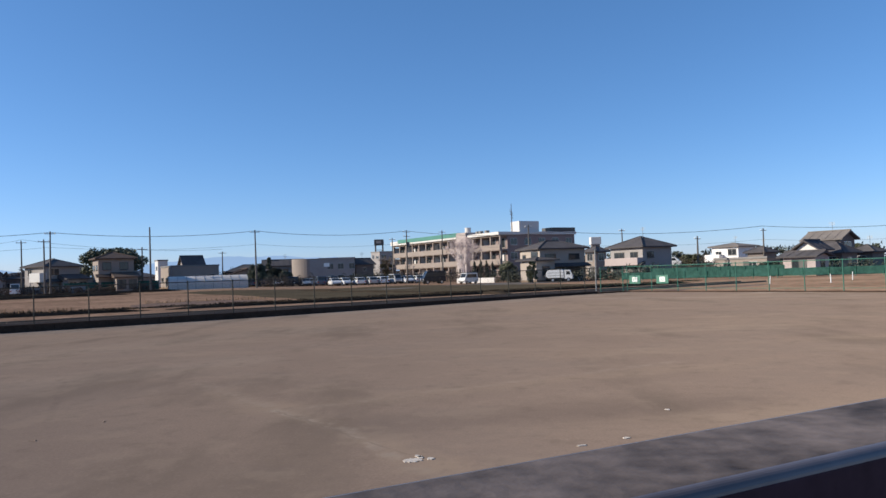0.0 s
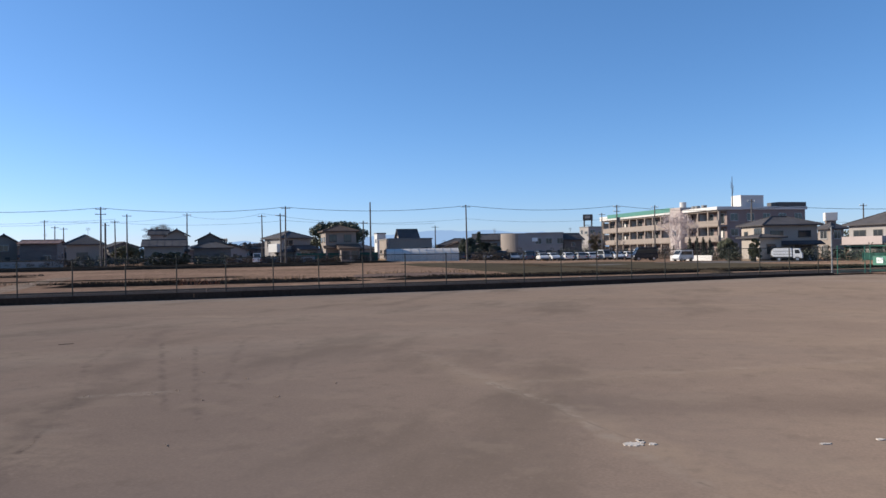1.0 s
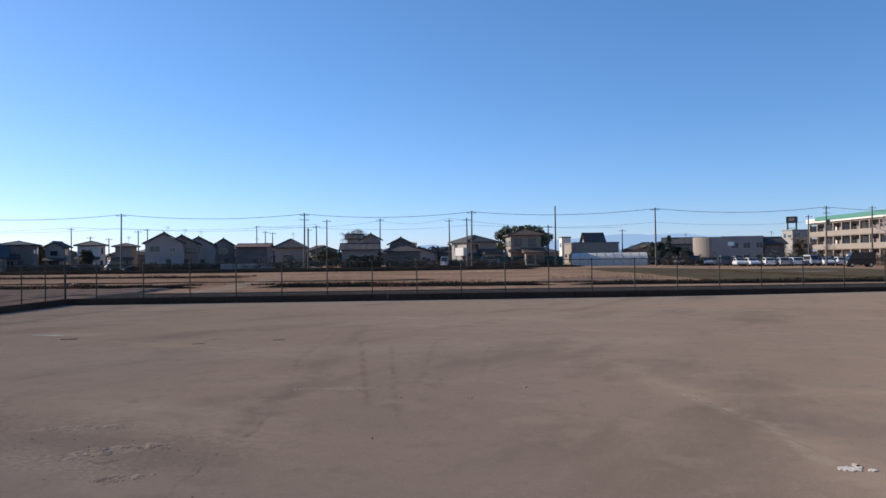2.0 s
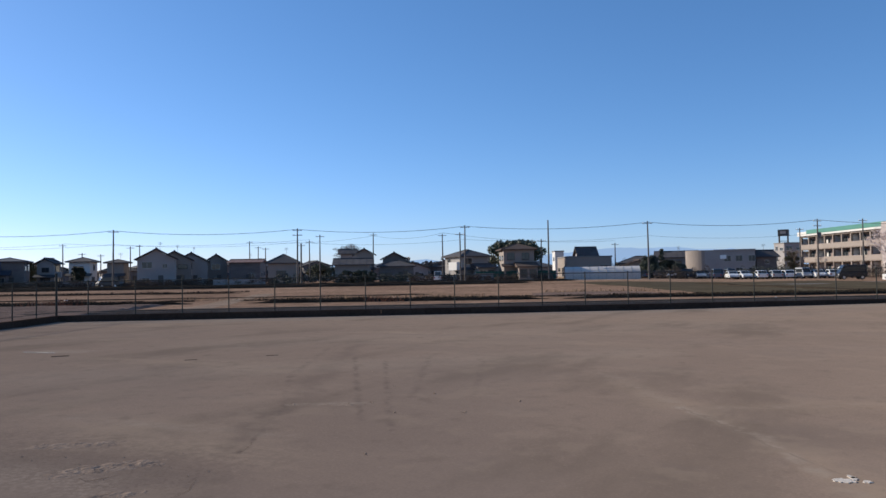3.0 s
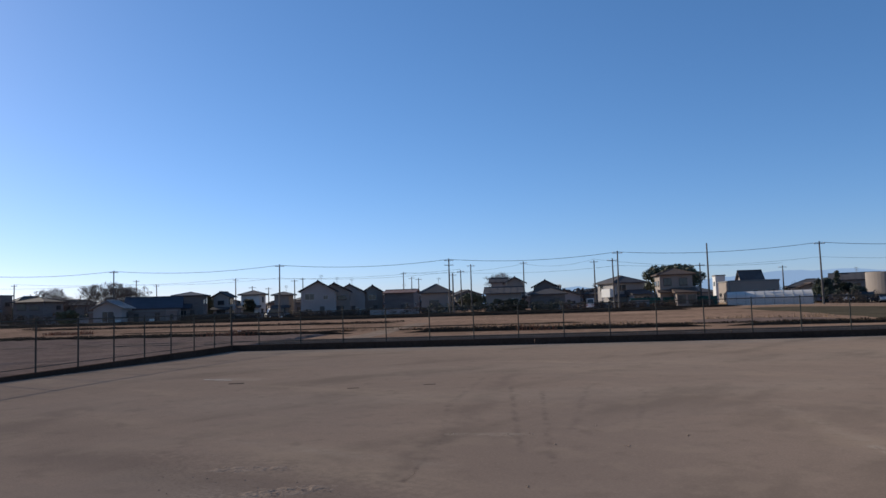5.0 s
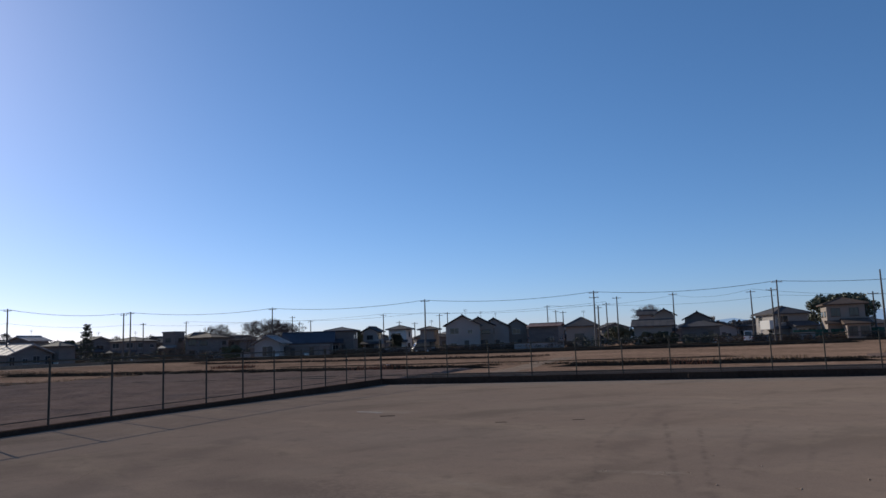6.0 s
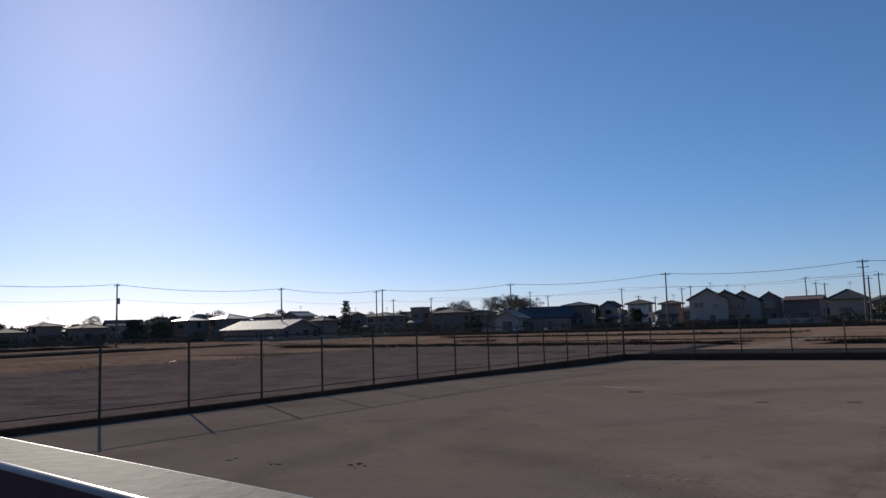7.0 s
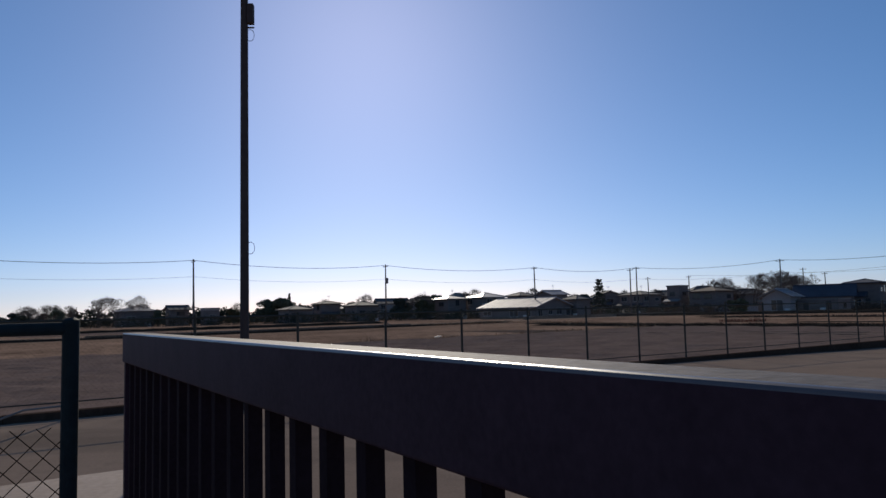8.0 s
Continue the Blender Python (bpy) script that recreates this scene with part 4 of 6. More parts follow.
house(-169.0, -46.9, 123.6, 3.2, 3.2, 3.21, 3.83, 'flat', STUCCO_DARK, METAL_LIGHT, 1, 'low shed with pale flat roof')
house(-178.2, -67.0, 123.6, 6.6, 9.0, 3.62, 4.68, 'hip', STUCCO_DARK, METAL_LIGHT, 1, 'low farmhouse with shining metal roof')
house(16.3, 110.9, 24, 7.6, 5.6, 4.30, 5.47, 'hip', STUCCO_CREAM, TILE_DARK, 2, 'cream two-storey house with tiled roof')
house(13.5, 106.2, 33.6, 3.4, 3.4, 2.65, 3.05, 'hip', STUCCO_CREAM, TILE_DARK, 1, 'low tiled front wing of a cream house')
house(27.7, 104.5, -56.4, 5.8, 5.8, 3.95, 5.44, 'hip', STUCCO_GREY, TILE_DARK, 2, 'large house with dark hip roof and pinkish balcony', 'pink')
house(25.1, 122.5, -56.4, 2.4, 2.4, 3.92, 4.84, 'hip', STUCCO_BEIGE, TILE_DARK, 2, 'small house with tiled hip roof')
house(54.3, 139.9, -56.4, 5.6, 5.2, 4.36, 4.99, 'hip', BRIGHT_WHITE, TILE_GREY, 2, 'bright white two-storey building', 'white')
house(54.8, 128.9, -56.4, 3.2, 3.2, 2.99, 4.06, 'hip', STUCCO_DARK, TILE_DARK, 1, 'dark tiled hip-roofed house')
house(54.2, 104.9, -56.4, 5.0, 3.6, 4.09, 5.29, 'gable', STUCCO_DARK, TILE_GREY, 2, 'traditional two-storey house with broad tiled roof')
house(52.2, 101.4, -56.4, 5.6, 3.6, 2.2, 3.7, 'hip', STUCCO_DARK, TILE_DARK, 1, 'dark lower roof and hall of a traditional house')
house(47.8, 97.0, -56.4, 2.9, 2.6, 2.64, 3.95, 'gable_front', STUCCO_WHITE, TILE_DARK, 1, 'white plastered gable wing')
house(42.7, 88.3, -56.4, 4.0, 2.7, 1.49, 2.42, 'gable', STUCCO_PINK, TILE_DARK, 1, 'low tiled wall-side building')
house(61.6, 108.9, -56.4, 3.1, 3.1, 2.29, 3.35, 'hip', STUCCO_DARK, TILE_DARK, 1, 'dark house with hip roof and light trim')
house(42.1, 103.9, -56.4, 8.1, 3.0, 1.17, 1.48, 'flat', STUCCO_BEIGE, METAL_GREY, 1, 'long low pale garden wall building')


def garden_wall(x0, y0, x1, y1, high, mat, label):
    a, b = Vector((x0, y0, 0)), Vector((x1, y1, 0))
    root = empty("garden_wall", Matrix.Translation((x0, y0, field_z(x0, y0) - 0.1)) @ Matrix.Rotation(math.atan2(y1 - y0, x1 - x0), 4, "Z"), label, "wall")
    L = (b - a).length
    box_part("panel", (0, L, -0.07, 0.07, 0, high), mat, root)
    box_part("coping", (-0.03, L + 0.03, -0.11, 0.11, high, high + 0.07), CONCRETE, root)
    for k in range(int(L / 2) + 1):
        box_part("pier", (2 * k - 0.1, 2 * k + 0.1, -0.12, 0.12, 0, high + 0.02), mat, root)


for q in ((-146, 58, -134, 68, 1.3), (-121, 80, -112, 87, 1.1), (-104, 100, -97, 106, 1.2), (-72, 118, -62, 122, 1.2), (-60, 119, -50, 124, 1.4), (-155, 12, -158, 34, 1.2)):
    garden_wall(*q, STUCCO_GREY, "low grey block garden wall in front of houses")


# farther houses that close the gaps between the front row
rng = random.Random(5)
for k in range(34):
    az = 22 + 2.35 * k + rng.uniform(-0.6, 0.6)
    d = rng.uniform(192, 225)
    x, y = -math.sin(radians(az)) * d, math.cos(radians(az)) * d
    wide, high = rng.uniform(7, 10.5), rng.choice((3.2, 3.6, 4.6, 4.9))
    house(x, y, az + rng.uniform(-25, 25), wide, rng.uniform(6.5, 8.5), high - 0.3, high + rng.uniform(0.9, 1.6), rng.choice(("hip", "gable", "gable_front", "hip")), rng.choice((STUCCO_GREY, STUCCO_BEIGE, STUCCO_DARK, STUCCO_DARK)), rng.choice((TILE_DARK, TILE_DARK, TILE_BROWN, METAL_GREY)), 1 if high < 4 else 2, "distant village house with a dark roof")


# ---- three-storey building with open walkways ----
def long_building():
    a, b = Vector((-13.0, 200.0, 0)), Vector((12.2, 156.5, 0))
    turn = math.degrees(math.atan2(b.y - a.y, b.x - a.x))
    L = (b - a).length
    root = empty("care_home_building", Matrix.Translation((a.x, a.y, 0.0)) @ Matrix.Rotation(radians(turn), 4, "Z"), "long three-storey cream building with open balconies and a green roof edge", "building")
    # x along the front from far end to near end, y away behind it
    d, fl = 20.0, 3.0
    base = 0.2
    WALL = material("cream_pink_wall", (0.25, 0.19, 0.175), 0.85, blotch=0.3, amount=0.12)
    PALE = material("pale_tower_render", (0.40, 0.345, 0.32), 0.85, blotch=0.3, amount=0.2)
    box_part("wall", (0, L, 1.9, d, base - 0.4, base + 3 * fl), WALL, root)
    for s in range(1, 4):
        box_part("balcony_floor", (0, L, 0, 1.88, base + s * fl - 0.32, base + s * fl), STUCCO_BEIGE, root)
        if s < 3:
            box_part("balcony_parapet", (0, L, -0.12, 0.02, base + s * fl - 0.2, base + s * fl + 0.95), STUCCO_BEIGE, root, bevel=0.02)
    for k in range(15):
        x = 0.2 + (L - 0.4) * k / 14
        box_part("column", (x - 0.18, x + 0.18, 0.1, 0.5, base - 0.4, base + 3 * fl - 0.33), STUCCO_BEIGE, root)
    for s in range(3):
        for k in range(14):
            x = 0.2 + (L - 0.4) * (k + 0.5) / 14
            window(root, x, 1.9, base + s * fl + 0.35, 2.2, 1.9, (0, -1))
            if (k * 5 + s * 3) % 4 < 2:
                box_part("curtain", (x - 0.95 + 0.5 * (k % 2), x + 0.25 + 0.5 * (k % 2), 1.80, 1.815, base + s * fl + 0.5, base + s * fl + 2.1), STUCCO_WHITE, root)
            if k % 2 == 0:
                box_part("partition", (x - 1.75, x - 1.65, 0.55, 1.88, base + s * fl + 0.02, base + s * fl + 2.4), STUCCO_WHITE, root)
    # roof edge, green along the far part
    box_part("roof_edge", (-0.3, 4.0, -0.5, d + 0.3, base + 3 * fl, base + 3 * fl + 1.0), STUCCO_WHITE, root)
    box_part("white_fascia", (4.0, 34.2, -0.45, d + 0.25, base + 3 * fl, base + 3 * fl + 0.4), STUCCO_WHITE, root)
    box_part("green_roof_edge", (4.0, 34.2, -0.5, d + 0.3, base + 3 * fl + 0.4, base + 3 * fl + 1.35), METAL_GREEN, root, "green sheet-metal roof edge")
    box_part("roof_edge", (38.2, L + 0.3, -0.5, d + 0.3, base + 3 * fl, base + 3 * fl + 0.6), STUCCO_WHITE, root)
    box_part("roof_house", (L - 3.5, L - 0.4, 5.4, 10.6, base + 3 * fl + 0.55, base + 3 * fl + 2.9), STUCCO_WHITE, root)
    box_part("stair_tower", (34.2, 38.2, -0.9, 3.0, base - 0.4, base + 3 * fl + 1.2), PALE, root, "pale stair tower on the front", bevel=0.03)
    for s in range(3):
        box_part("stair_opening", (35.2, 37.2, -0.96, -0.89, base + s * fl + 1.3, base + s * fl + 2.2), WINDOW_GLASS, root)
    bm = bmesh.new()
    add_tube(bm, (36.0, 1.2, base + 3 * fl + 1.2), (36.0, 1.2, base + 3 * fl + 2.4), 0.7, 0.7, 16)
    part("roof_tank", bm, STUCCO_WHITE, root, "round white tank on the stair tower")
    for x in (39.4, 40.6, 43.0):
        box_part("roof_unit", (x, x + 0.8, 1.0, 1.8, base + 3 * fl + 0.55, base + 3 * fl + 1.3), METAL_GREY, root, bevel=0.02)
    box_part("penthouse", (L - 3.3, L + 0.1, 13.6, 20.2, base + 3 * fl + 0.55, base + 3 * fl + 1.5), FRAME_DARK, root, "dark clad roof storey")
    for s in range(3):
        for k in range(5):
            window(root, L, 3.5 + 3.7 * k, base + s * fl + 0.9, 1.6, 1.3, (1, 0))
    bm = bmesh.new()
    add_tube(bm, (L - 1.0, 3.9, base + 3 * fl + 0.5), (L - 1.0, 3.9, base + 3 * fl + 6.6), 0.12, 0.05, 8)
    for k in range(3):
        add_tube(bm, (L - 1.5, 3.9, base + 3 * fl + 4.6 + 0.5 * k), (L - 0.5, 3.9, base + 3 * fl + 3.4 + 0.5 * k), 0.04, 0.04, 5)
    part("mast", bm, POLE_STEEL, root, "tall roof mast")


long_building()


# ---- clinic with a rounded end ----
def clinic():
    root = empty("clinic_building", pose(-25.6, 166.0, -0.1, 0, 0, 8), "two-storey grey building with a pale rounded end", "building")
    bm = bmesh.new()
    add_box(bm, -3.4, 6.2, -4, 4, 0, 5.5)
    part("wall", bm, STUCCO_GREY, root)
    bm = bmesh.new()
    add_tube(bm, (-3.4, 0, 0), (-3.4, 0, 5.75), 4.0, 4.0, 40)
    part("rounded_wall", bm, STUCCO_BEIGE, root, "pale rounded end wall")
    box_part("parapet", (-1.6, 6.35, -4.15, 4.15, 5.5, 5.82), STUCCO_GREY, root)
    for x in (1.0, 3.2, 5.6):
        for z in (0.9, 3.4):
            window(root, x, -4.0, z, 1.2, 1.1, (0, -1))
    box_part("sign", (-0.4, 0.8, -4.09, -4.0, 3.9, 4.7), SIGN_WHITE, root)
    return root


clinic()

# ---- water tower ----
tower = empty("water_tower", pose(-20.7, 249.0, -0.12), "dark box-shaped water tank on a steel frame", "tower")
bm = bmesh.new()
add_box(bm, -1.5, 1.5, -1.4, 1.4, 11.6, 13.5)
part("tank", bm, FRAME_DARK, tower, bevel=0.08)
box_part("tank_panel", (-0.8, 0.8, -1.46, -1.41, 12.2, 13.0), STUCCO_GREY, tower)
for sx in (-1, 1):
    for sy in (-1, 1):
        bm = bmesh.new()
        add_tube(bm, (sx * 1.2, sy * 1.1, 0), (sx * 1.2, sy * 1.1, 11.6), 0.16, 0.16, 6)
        part("leg", bm, POLE_CONCRETE, tower)
bm = bmesh.new()
for z in (4, 7, 10):
    add_tube(bm, (-1.2, -1.1, z), (1.2, -1.1, z), 0.08, 0.08, 5)
    add_tube(bm, (-1.2, -1.1, z - 2.6), (1.2, -1.1, z), 0.06, 0.06, 5)
part("brace", bm, POLE_CONCRETE, tower)
tank = empty("roof_tank_house", pose(27.1, 132.3, 0.3), "white water tank on a thin stair house", "tank")
box_part("tank", (-0.9, 0.9, -0.8, 0.8, 5.4, 6.7), STUCCO_WHITE, tank, bevel=0.06)
box_part("stand", (-0.7, 0.7, -0.6, 0.6, -0.45, 5.4), STUCCO_DARK, tank)

# ---- vinyl tunnel greenhouse ----
gh = empty("tunnel_greenhouse", pose(-39.6, 127.4, field_z(-40, 127) - 0.05, 0, 0, 20), "long white vinyl tunnel greenhouse", "greenhouse")
bm = bmesh.new()
arc = [(-2.7, 0.0), (-2.7, 1.0)] + [(-2.7 * math.cos(math.pi * k / 12), 1.0 + 1.25 * math.sin(math.pi * k / 12)) for k in range(1, 12)] + [(2.7, 1.0), (2.7, 0.0)]
a = [bm.verts.new((-6.3, y, z)) for y, z in arc]
b = [bm.verts.new((6.3, y, z)) for y, z in arc]
for k in range(len(arc) - 1):
    bm.faces.new((a[k], a[k + 1], b[k + 1], b[k]))
bm.faces.new(a)
bm.faces.new(b[::-1])
part("film", bm, VINYL, gh)
for k in range(10):
    x = -6.3 + 12.6 * k / 9
    bm = bmesh.new()
    add_path(bm, [Vector((x, y * 1.01, z * 1.01)) for y, z in arc], 0.03, 5)
    part("hoop", bm, GALV, gh)


# ---- utility poles and cables ----
def utility_pole(x, y, high, arms=1, kit=False, label="grey concrete utility pole with crossarm"):
    high += 0.0 if math.hypot(x, y) < 90 or (x, y) in LINE else sink(x, y)
    root = empty("utility_pole", pose(x, y, field_z(x, y) - 0.1, random.uniform(-0.6, 0.6), random.uniform(-0.6, 0.6), 33.6 + random.uniform(-12, 12)), label, "utility pole")
    bm = bmesh.new()
    add_tube(bm, (0, 0, 0), (0, 0, high + 0.1), 0.165, 0.095, 10)
    part("pole", bm, POLE_CONCRETE, root)
    for k in range(arms):
        z = high - 0.25 - 0.8 * k
        box_part("crossarm", (-0.8, 0.8, -0.05, 0.05, z - 0.05, z + 0.05), GALV, root)
        for s in (-0.7, -0.05, 0.62):
            bm = bmesh.new()
            add_tube(bm, (s, 0, z + 0.05), (s, 0, z + 0.22), 0.05, 0.035, 6)
            part("insulator", bm, SIGN_WHITE, root)
    if kit:
        bm = bmesh.new()
        add_tube(bm, (0.38, 0, high - 3.0), (0.38, 0, high - 2.1), 0.26, 0.26, 12)
        part("transformer", bm, METAL_GREY, root, "grey can transformer")
    return root


LINE = [(-102.5, -30.8), (-121.9, -5.9), (-137.4, 20.7), (-146.1, 42.0), (-131.5, 63.5), (-106.0, 80.3), (-82.5, 97.9), (-57.7, 110.9), (-30.4, 123.3), (-6.4, 137.9)]
for k, (x, y) in enumerate(LINE):
    utility_pole(x, y, 9.7 - field_z(x, y), 2 if k in (6, 9) else 1, k in (1, 9))
utility_pole(-147.3, 41.1, 9.2)
utility_pole(-82.0, 98.3, 6.9, 0, False, "plain leaning prop pole beside a utility pole")
utility_pole(-43.3, 111.9, 9.6, 0, False, "slender steel flag pole with a small top")
utility_pole(-59.7, 113.2, 8.4)
utility_pole(-73.1, 131.0, 9.4)
utility_pole(-104.3, 127.9, 9.1)
utility_pole(-112.1, 134.4, 8.8)
utility_pole(-130.9, 137.7, 10.2)
utility_pole(-129.5, 139.0, 8.9)
utility_pole(-124.8, 136.5, 8.4)
utility_pole(-153.3, 103.5, 9.3)
utility_pole(-153.0, 112.7, 7.2)
utility_pole(-141.3, 111.5, 8.6)
utility_pole(-140.1, 113.0, 9.0)
utility_pole(-46.2, 158.4, 7.4)
utility_pole(-93.3, 117.5, 9.5)
utility_pole(-84.9, 123.7, 9.7)
utility_pole(-49.9, 125.4, 7.3)
utility_pole(-10.4, 159.7, 9.1)
utility_pole(0.1, 150.0, 9.8)
utility_pole(53.2, 124.2, 6.9)
utility_pole(35.5, 104.2, 5.2)
utility_pole(32.8, 136.2, 8.2)
utility_pole(13.9, 119.2, 8.5)
utility_pole(-174.2, 62.5, 8.7)
utility_pole(-169.0, 87.0, 9.6)
utility_pole(-171.2, 93.4, 8.6)
utility_pole(-172.3, 52.4, 8.4)
utility_pole(-153.6, 108.4, 7.5)


def cable(a, b, sag, r=0.035):
    a, b = Vector(a), Vector(b)
    bm = bmesh.new()
    add_path(bm, [a.lerp(b, k / 12) - Vector((0, 0, sag * 4 * (k / 12) * (1 - k / 12))) for k in range(13)], r, 5)
    tagged(part("power_cable", bm, WIRE), "thin black overhead cable between poles", "cable", "overhead cables")


ends = [(-80, -58)] + LINE + [(20, 128), (53.2, 124.2), (80, 112)]
for (x0, y0), (x1, y1) in zip(ends, ends[1:]):
    z0, z1 = (9.55 if x0 < 0 else 8.2 - 0.012 * x0), (9.55 if x1 < 0 else 8.2 - 0.012 * x1)
    cable((x0, y0, z0), (x1, y1, z1), 0.75)
    cable((x0, y0, z0 - 2.2), (x1, y1, z1 - 2.2), 0.6, 0.016)
for a, b in (((-96.2, 140.1, 10.6), (-73.1, 131.0, 9.9)), ((-153.3, 103.5, 9.7), (-104.3, 127.9, 9.6)), ((-130.9, 137.7, 10.4), (-96.2, 140.1, 10.5)), ((-174.2, 62.5, 9), (-153.3, 103.5, 9.6)), ((-73.1, 131.0, 9.9), (-46.2, 158.4, 8.2))):
    cable(a, b, 0.9, 0.022)

# tall pole by the side fence, leaning a little
pole = empty("steel_pole", Matrix.Translation((-13.31, -3.511, -0.017)) @ Matrix.Rotation(radians(-0.1), 4, "X") @ Matrix.Scale(0.87, 4), "tall brown steel pole with a small box and loose wires", "pole")
bm = bmesh.new()
add_tube(bm, (0, 0, 0), (0, 0, 9.6), 0.090, 0.072, 14)
part("mast", bm, POLE_STEEL, pole, smooth=False)
box_part("box", (-0.07, 0.08, 0.07, 0.19, 7.78, 8.18), POLE_STEEL, pole, "small rusty junction box")
bm = bmesh.new()
add_tube(bm, (0, -0.02, 7.7), (0, 0.2, 7.7), 0.02, 0.02, 6)
part("bracket", bm, POLE_STEEL, pole)
for z, s in ((7.65, 0.6), (3.3, 0.6)):
    bm = bmesh.new()
    add_path(bm, [Vector((0, 0.07 + 0.22 * math.sin(k * 0.5) * s, z - 0.06 * k * s + 0.05 * math.sin(k))) for k in range(9)], 0.006, 4)
    part("loose_wire", bm, WIRE, pole)

# thin lamp pole at the far corner
lamp = empty("lamp_pole", Matrix.Translation(plan(END_U, LONG_N)), "thin grey steel pole at the fence corner", "pole")
bm = bmesh.new()
add_tube(bm, (0, 0, 0), (0, 0, 2.75), 0.045, 0.04, 10)
part("mast", bm, GALV, lamp)
bm = bmesh.new()
add_tube(bm, (-0.12, 0, 2.75), (0.12, 0, 2.75), 0.03, 0.03, 8)
part("head", bm, GALV, lamp)


# ---- green windbreak nets, sign boards and stakes beyond the green fence ----
def net_fence(a, b, high, label):
    root = empty("net_fence", Matrix.Translation(a), label, "net fence")
    way = (b - a)
    L = way.length
    way = way.normalized()
    n = int(L / 2.5)
    for k in range(n + 1):
        bm = bmesh.new()
        p = way * (L * k / n)
        add_tube(bm, p - Vector((0, 0, 0.2)), p + Vector((0, 0, high + 0.05)), 0.03, 0.03, 6)
        part("post", bm, GREEN_PAINT, root)
    bm = bmesh.new()
    side = Vector((-way.y, way.x, 0))
    cols = []
    for k in range(n * 6 + 1):
        p = way * (L * k / (n * 6)) + side * (0.035 + 0.05 * noise.noise((k * 0.7, 0, 1)))
        cols.append([bm.verts.new(p + Vector((0, 0, z + 0.05 * noise.noise((k * 0.4, z, 0))))) for z in (0.05, high * 0.35, high * 0.7, high)])
    for c0, c1 in zip(cols, cols[1:]):
        for k in range(3):
            bm.faces.new((c0[k], c1[k], c1[k + 1], c0[k + 1]))
    net = part("net", bm, NET_GREEN, root)
    thick = net.modifiers.new("thickness", "SOLIDIFY")
    thick.thickness = 0.01
    return root


net_fence(Vector((22, 92, 0)), Vector((62, 66, 0)), 0.85, "dark green windbreak netting on posts")
net_fence(Vector((-60, 119.5, 0.3)), Vector((-46.5, 123.5, 0.3)), 1.7, "dark green screen netting in front of a beige house")
net_fence(Vector((27, 97, 0)), Vector((44, 87, 0)), 1.25, "tall dark green netting behind the fence")
for u, n in ((GREEN_U + 0.12, LONG_N - 0.7), (GREEN_U + 0.12, LONG_N - 2.9)):
    sb = empty("sign_board", Matrix.Translation(plan(u - 0.18, n, 0.0)) @ Matrix.Rotation(GRID - math.pi / 2, 4, "Z"), "small green-framed white notice board on the fence", "sign")
    box_part("board", (-0.46, 0.46, -0.02, 0.02, 0.5, 1.02), GREEN_PAINT, sb, bevel=0.006)
    box_part("sheet", (-0.2, 0.22, -0.03, -0.022, 0.62, 0.92), SIGN_WHITE, sb)
    for k in range(3):
        box_part("text_bar", (-0.14, 0.15, -0.036, -0.031, 0.67 + 0.08 * k, 0.70 + 0.08 * k), GREEN_PAINT, sb)
bm = bmesh.new()
add_tube(bm, (0, 0, -0.1), (0, 0, 0.72), 0.034, 0.034, 8)
stake = tagged(part("marker_stake", bm, SIGN_WHITE), "short white marker stake in dry grass", "stake", "marker stakes")
stake.matrix_world = pose(27, 62, -0.25, 4, 3, 0)
for x, y in ((31, 60), (36, 66), (40, 60), (47, 62), (34, 52)):
    copy_thing(stake, pose(x, y, field_z(x, y), random.uniform(-7, 7), random.uniform(-7, 7), 0))


# ---- vehicles ----
def wheels(root, xs, half, r):
    for x in xs:
        for s in (-1, 1):
            bm = bmesh.new()
            add_tube(bm, (x, s * (half - 0.2), r), (x, s * half, r), r, r, 18)
            w = part("wheel", bm, TYRE, root)
            bm = bmesh.new()
            add_tube(bm, (x, s * (half - 0.02), r), (x, s * (half + 0.012), r), r * 0.6, r * 0.55, 14)
            part("rim", bm, RIM, w)


